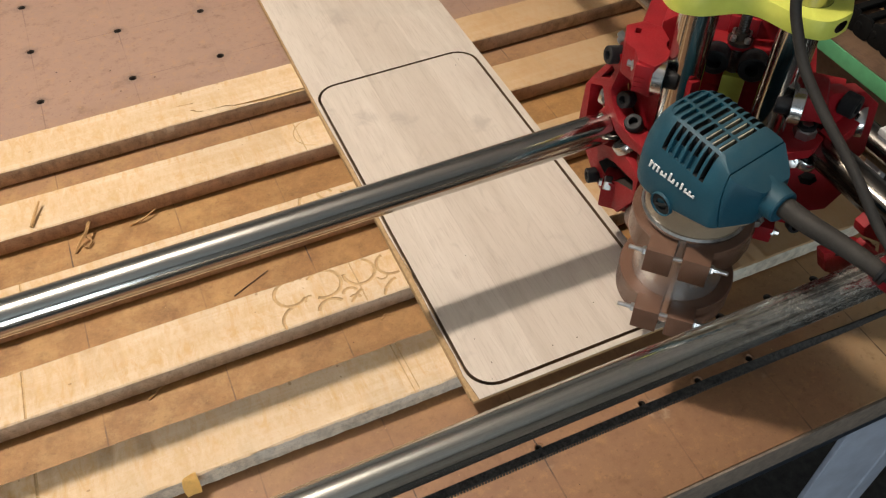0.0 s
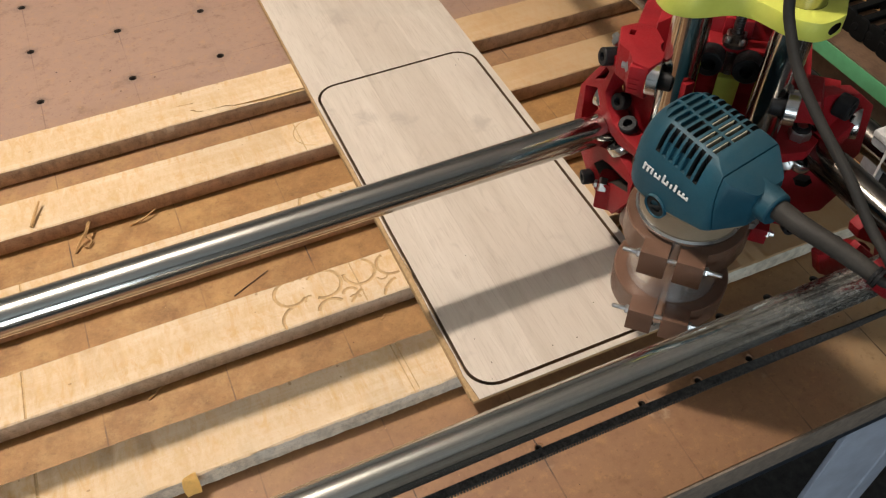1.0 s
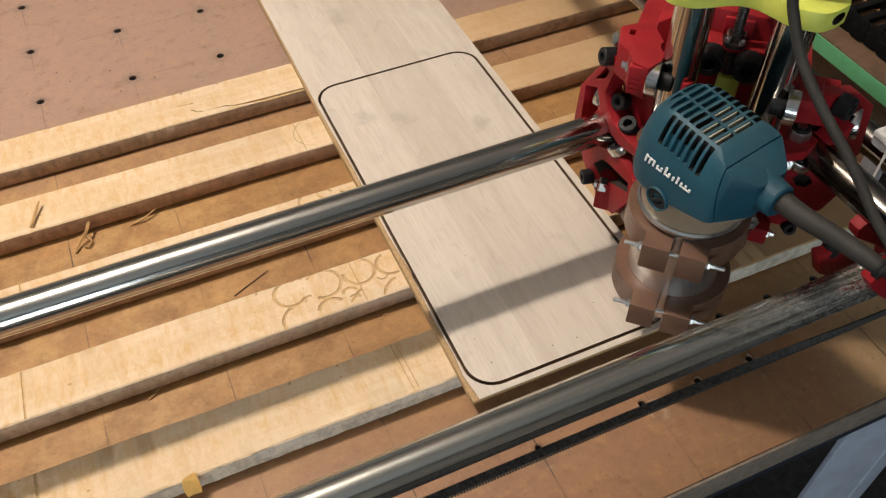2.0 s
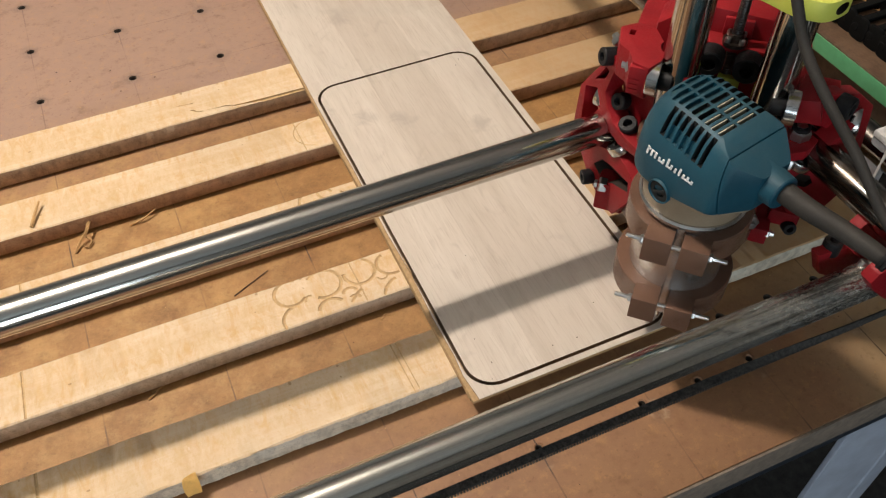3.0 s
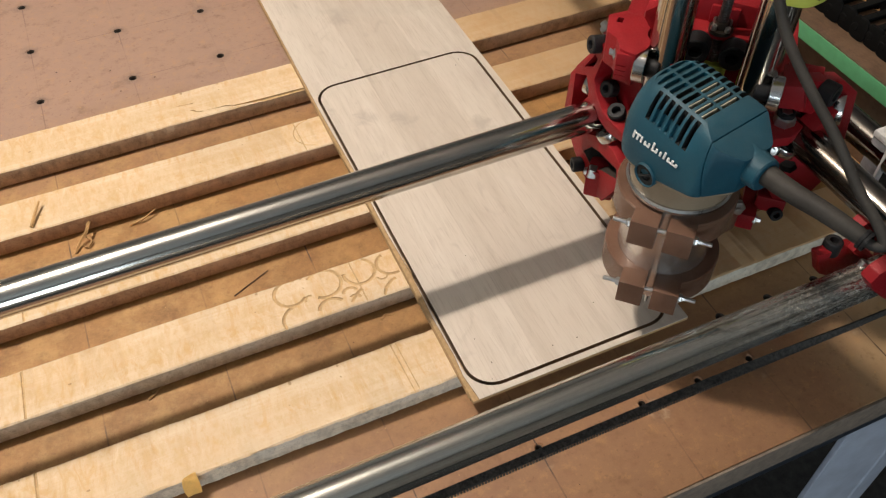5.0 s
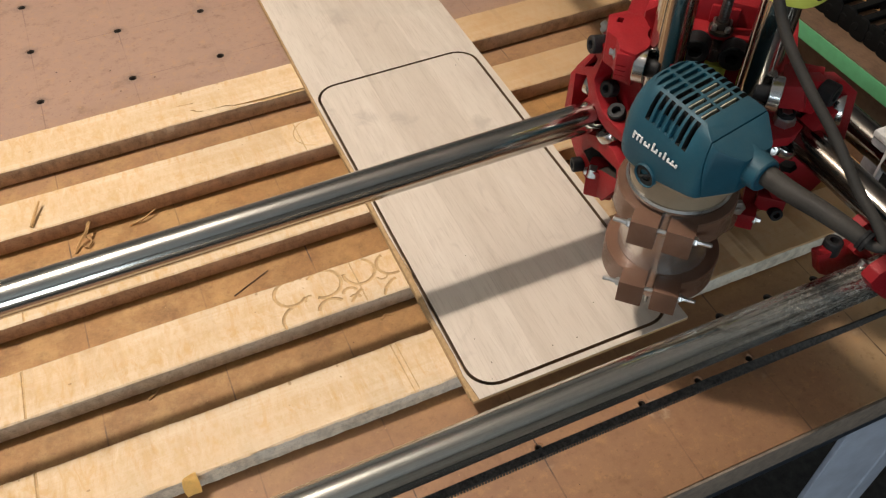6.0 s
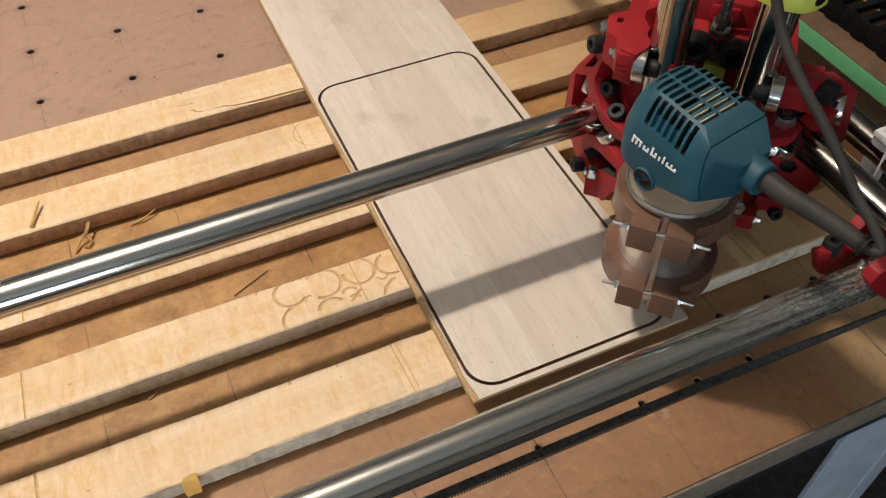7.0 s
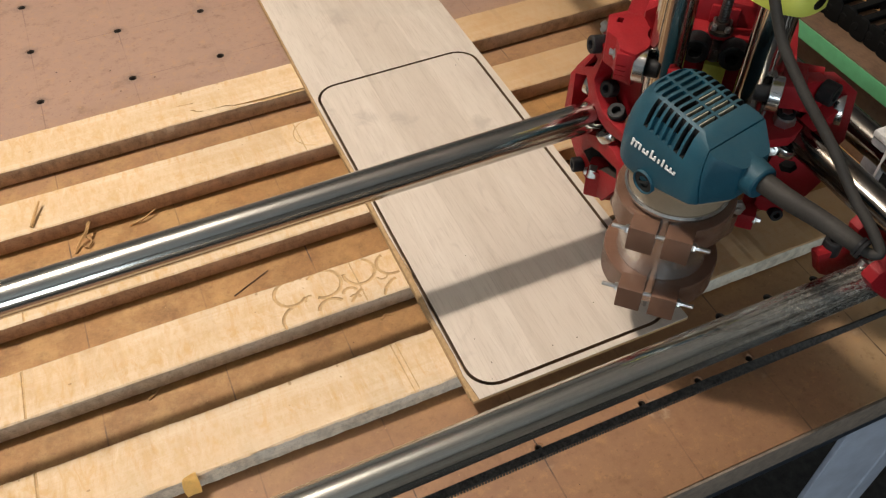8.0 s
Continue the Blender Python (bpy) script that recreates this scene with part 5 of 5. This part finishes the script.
def loft(m, rows):
    """Rounded sections stacked in z: (z, half length, half depth, shift in x, squareness, shift in y)."""
    b = bmesh.new()
    rings = []
    for z, hx, hy, dx, q, *dy in rows:
        ring = []
        for k in range(72):
            a = 2 * math.pi * k / 72
            c, s = math.cos(a), math.sin(a)
            ring.append(b.verts.new((dx + hx * math.copysign(abs(c) ** (2 / q), c), sum(dy) + hy * math.copysign(abs(s) ** (2 / q), s), z)))
        rings.append(ring)
    for a, c in zip(rings, rings[1:]):
        for k in range(72):
            b.faces.new((a[k], a[(k + 1) % 72], c[(k + 1) % 72], c[k]))
    b.faces.new(rings[0][::-1])
    b.faces.new(rings[-1])
    bmesh.ops.recalc_face_normals(b, faces=b.faces)
    b.transform(m)
    return b


def rounded_poly(points, radii, n=6):
    """A closed outline whose corners are rounded, each by its own radius."""
    out = []
    for k, r in enumerate(radii):
        p, q, o = (Vector(points[(k + d) % len(points)]) for d in (-1, 0, 1))
        u, v = (p - q).normalized(), (o - q).normalized()
        half = u.angle(v) / 2
        mid = q + (u + v).normalized() * r / math.sin(half)
        a, c = q + u * r / math.tan(half) - mid, q + v * r / math.tan(half) - mid
        a0 = math.atan2(a.y, a.x)
        turn = (math.atan2(c.y, c.x) - a0 + math.pi) % (2 * math.pi) - math.pi
        out += [(mid.x + r * math.cos(a0 + turn * j / n), mid.y + r * math.sin(a0 + turn * j / n)) for j in range(n + 1)]
    return out


def head_body(size=1.0):
    """The head as one rounded block that narrows upwards: rows of height, front, back, end, corner radius."""
    rows = [(0.1700, -0.0330, 0.0300, -0.0345, 0.021), (0.1950, -0.0340, 0.0305, -0.0350, 0.021), (0.2050, -0.0338, 0.0305, -0.0348, 0.021), (0.2160, -0.0330, 0.0300, -0.0340, 0.021), (0.2260, -0.0314, 0.0287, -0.0322, 0.021),
            (0.2340, -0.0288, 0.0264, -0.0294, 0.020), (0.2395, -0.0260, 0.0240, -0.0265, 0.019), (0.2430, -0.0230, 0.0210, -0.0236, 0.0175), (0.2448, -0.0205, 0.0184, -0.0212, 0.016), (0.2455, -0.0185, 0.0162, -0.0194, 0.0145)]
    b = bmesh.new()
    rings = []
    for z, yf, yb, xa, r in rows:
        w = 0.0125 * min(1.0, (yb - yf) / 0.06)
        plan = rounded_poly([(xa, yf), (0.044, yf), (0.0585, -w), (0.0585, w), (0.040, yb), (xa, yb)], (r, 0.009, 0.005, 0.005, 0.009, r))
        rings.append([b.verts.new((x * size, y * size, z)) for x, y in plan])
    n = len(rings[0])
    for low, high in zip(rings, rings[1:]):
        for k in range(n):
            b.faces.new((low[k], low[(k + 1) % n], high[(k + 1) % n], high[k]))
    b.faces.new(rings[0][::-1])
    b.faces.new(rings[-1])
    bmesh.ops.recalc_face_normals(b, faces=b.faces)
    return b


def slice_off(bm, at, way):
    """Take away what lies beyond a plane, and close the cut."""
    out = bmesh.ops.bisect_plane(bm, geom=bm.verts[:] + bm.edges[:] + bm.faces[:], plane_co=at, plane_no=Vector(way).normalized(), clear_outer=True)
    rim = [e for e in out["geom_cut"] if isinstance(e, bmesh.types.BMEdge)]
    bmesh.ops.contextual_create(bm, geom=rim)
    bmesh.ops.recalc_face_normals(bm, faces=bm.faces)
    return bm


def stroke(bm, m, x, w, z, h):
    """One slanted stroke of the badge, set into the head's side."""
    lean = 0.20 * h
    p = [(x, z), (x + w, z), (x + w + lean, z + h), (x + lean, z + h)]
    prism(bm, p, 0.0008, m @ Matrix(((1, 0, 0, 0), (0, -0.08, -1, -0.0164), (0, 1, 0, 0), (0, 0, 0, 1))) , 0.0002, 0, 1)


# ---- what lies about ----------------------------------------------------


def beyond():
    m = pose(0.6088, 0.430, 0.0, 0, 0, 0.3)
    t = thing("side_plank", m, "brown wooden beam with green tape along its edge", "beam")
    b = box(bmesh.new(), (0.038, 0.25, 0.1089), (0.076, 0.90, 0.0190), m, bev=0.002)
    part("board", jitter(b, 0.0006, 30), PINE_DARK, t, "brown weathered pine")
    b = box(bmesh.new(), (0.056, 0.25, 0.0502), (0.040, 0.90, 0.1004), m, bev=0.002)
    part("rear_rib", b, PINE_DARK, t, "upright brown pine rib under the plank")
    part("tape", box(bmesh.new(), (-0.0006, 0.25, 0.1092), (0.0012, 0.88, 0.0158), m, bev=0.0003), TAPE_GREEN, t, "strip of green masking tape")
    c = thing("cable_chain", m @ pose(0.050, 0.0, 0.1184), "black plastic cable chain lying on the beam", "cable chain")
    link = bmesh.new()
    m = m @ pose(0.050, 0, 0.1184)
    for s in (-1, 1):
        side_plate = prism(bmesh.new(), rounded_rect(-0.0095, 0.0, 0.0095, 0.022, 0.0055, 4), 0.0034, m @ Matrix(((0, 0, 1, s * 0.026 - 0.0017), (1, 0, 0, 0), (0, 1, 0, 0), (0, 0, 0, 1))), 0.0006)
        add(link, side_plate)
        rod(link, m @ Vector((s * 0.0285, 0.0045, 0.011)), m @ Vector((s * 0.0235, 0.0045, 0.011)), 0.0040, 14)
    for y, z in ((0.0, 0.0205), (0.0, 0.0015)):
        box(link, (0, y, z), (0.050, 0.0070, 0.0028), m, bev=0.0007)
    me = None
    for k in range(46):
        if me is None:
            ob = part("link", fixed(link), CHAIN, c)
            me = ob.data
        else:
            ob = new("link", me)
            ob.parent = c
        ob.location = (0.0012 * (k % 2), -0.16 + 0.0172 * k, 0)
    return t, c


def litter():
    def stick(points, r, mat, label, cat="splinter", name="wood_splinter"):
        b = sweep(bmesh.new(), points, r, 5, 4)
        p = points[0]
        single(name, jitter(b, 0.0003, 400), mat, pose(*p), label, cat)
    s = SLAT_TOP
    stick([(-0.124, 0.620, s + 0.0012), (-0.119, 0.632, s + 0.004), (-0.113, 0.645, s + 0.0065)], (0.0019, 0.0010), STRAW, "brown wood splinter lying on a pine slat")
    stick([(0.0255, 0.4831, 0.0006), (0.044, 0.4915, 0.0008), (0.0605, 0.499, 0.0010)], (0.0006, 0.0004), BARK, "thin dark splinter on the brown bed")
    stick([(-0.0952, 0.5918, 0.001), (-0.088, 0.601, 0.006), (-0.081, 0.606, 0.010), (-0.0765, 0.616, 0.012)], (0.0012, 0.0018), STRAW, "curled brown wood shaving beside a slat", "shaving", "wood_shaving")
    stick([(-0.083, 0.604, 0.006), (-0.079, 0.599, 0.004), (-0.083, 0.594, 0.002), (-0.087, 0.597, 0.002)], 0.0009, STRAW, "curled brown wood shaving beside a slat", "shaving", "wood_shaving")
    stick([(-0.0436, 0.6071, 0.001), (-0.030, 0.607, 0.004), (-0.0169, 0.613, 0.006)], (0.0016, 0.0006), STRAW, "thin flat wood shaving beside a slat", "shaving", "wood_shaving")
    stick([(-0.0640, 0.4085, 0.001), (-0.058, 0.411, 0.002), (-0.054, 0.4135, 0.002)], (0.0012, 0.0005), STRAW, "short wood splinter on the brown bed")
    stick([(-0.060, 0.414, 0.001), (-0.053, 0.4145, 0.002), (-0.048, 0.416, 0.002)], (0.0009, 0.0005), STRAW, "pale wood splinter on the brown bed")
    stick([(0.134, 0.4055, 0.001), (0.139, 0.409, 0.002), (0.145, 0.4065, 0.0015)], (0.0006, 0.0004), STRAW, "short curled shaving on the brown bed", "shaving", "wood_shaving")
    # half on the slat, half folded down over its front edge
    flap = bmesh.new()
    rows = []
    for y, z, xl, xr in ((0.3190, s + 0.0008, -0.0474, -0.0418), (0.3172, s + 0.0012, -0.0508, -0.0416), (0.3155, s + 0.0016, -0.0518, -0.0414), (0.3135, s + 0.0012, -0.0526, -0.0411), (0.3112, s - 0.0006, -0.0530, -0.0409), (0.3085, s - 0.0034, -0.0526, -0.0408), (0.3060, s - 0.0064, -0.0518, -0.0412)):
        rows.append([flap.verts.new((xl + (xr - xl) * k / 4, y, z + 0.0006 * math.sin(k * 1.3 + y * 900))) for k in range(5)])
    for low, high in zip(rows, rows[1:]):
        for k in range(4):
            flap.faces.new((low[k], low[k + 1], high[k + 1], high[k]))
    bmesh.ops.solidify(flap, geom=flap.faces[:], thickness=0.0006)
    bmesh.ops.recalc_face_normals(flap, faces=flap.faces)
    single("tape_scrap", flap, TAPE_YELLOW, pose(-0.046, 0.311, s), "scrap of yellow tape folded over a pine slat", "tape")
    rng = random.Random(4)
    b = bmesh.new()
    for k in range(420):
        x, y = rng.uniform(-0.3, 0.6), rng.uniform(0.19, 1.05)
        box(b, (0, 0, 0), (rng.uniform(0.0004, 0.0016), rng.uniform(0.0004, 0.0010), 0.0004), pose(x, y, 0.0003, 0, 0, rng.uniform(0, 180)), 0)
    grit = bmesh.new()
    spots = [(-0.0774, 0.8816), (-0.0655, 0.858), (0.023, 0.8264), (-0.0163, 0.8167), (-0.0211, 0.8591)]
    for k in range(90):
        x, y = spots[k] if k < len(spots) else (rng.uniform(-0.35, 0.6), rng.uniform(0.19, 1.1))
        r = 0.0011 if k < len(spots) else rng.uniform(0.0003, 0.0008)
        box(grit, (0, 0, 0), (r * 1.5, r, 0.0005), pose(x, y, 0.0004, 0, 0, rng.uniform(0, 180)), 0.0001, 0, 1)
    for x, y in ((0.1862, 0.2977), (0.2438, 0.3062), (0.1925, 0.3117), (0.1897, 0.3373), (0.2128, 0.2942), (0.2950, 0.3300), (0.2200, 0.4200), (0.3240, 0.6700), (0.3310, 0.6790), (0.2650, 0.3050)):
        r = rng.uniform(0.0005, 0.0010)
        box(grit, (0, 0, 0), (r * 1.6, r, 0.0004), pose(x, y, BOARD_TOP + 0.0002, 0, 0, rng.uniform(0, 180)), 0.0001, 0, 1)
    single("grit", grit, BARK, pose(0.15, 0.6, 0), "dark specks of grit on the bed", "grit", kind="stuff")
    single("sawdust", b, STRAW, pose(0.15, 0.6, 0), "fine wood dust and crumbs on the bed", "sawdust", kind="stuff")


core = core_carriage()
cross = cross_tube()
roller = roller_carriage()
lift = z_axis()
router = trim_router()
beam, chain = beyond()
litter()


def motions():
    """The carriage creeps left, the cutter lifts, the bridge moves back, and the cutter sinks again."""
    def slide(t):
        return np.interp(t, (0.0, 0.6, 0.75), (0.0, -0.0042, -0.0046))

    def back(t):
        return np.interp(t, (0.0, 3.42, 3.52, 4.78, 4.9), (0.0, 0.0, 0.0007, 0.0158, 0.0163))

    def rise(t):
        return np.interp(t, (0.0, 1.3, 1.4, 2.6, 2.75, 5.9, 6.5, 7.0, 7.5, 8.0), (0.0, 0.0, 0.0006, 0.0131, 0.0137, 0.0137, 0.0114, 0.0098, 0.0083, 0.0074))

    times = [0.0, 0.2, 0.4, 0.6, 0.7, 0.8, 1.0, 1.2, 1.3, 1.4, 1.5, 1.7, 2.0, 2.3, 2.55, 2.65, 2.75, 3.0, 3.4, 3.45, 3.55, 3.8, 4.1, 4.4, 4.7, 4.78, 4.9, 5.0, 5.5, 5.9, 6.0, 6.2, 6.5, 7.0, 7.5, 8.0]

    def rows(ob, x, y, z):
        home = ob.matrix_world.copy()
        return [(t, Matrix.Translation((slide(t) if x else 0, back(t) if y else 0, rise(t) if z else 0)) @ home) for t in times]

    walk(core, rows(core, True, True, False))
    walk(cross, rows(cross, False, True, False))
    walk(roller, rows(roller, True, False, False))
    walk(beam, rows(beam, True, False, False))
    walk(chain, rows(chain, True, False, False))
    walk(lift, rows(lift, True, True, True))
    walk(router, rows(router, True, True, True))


motions()
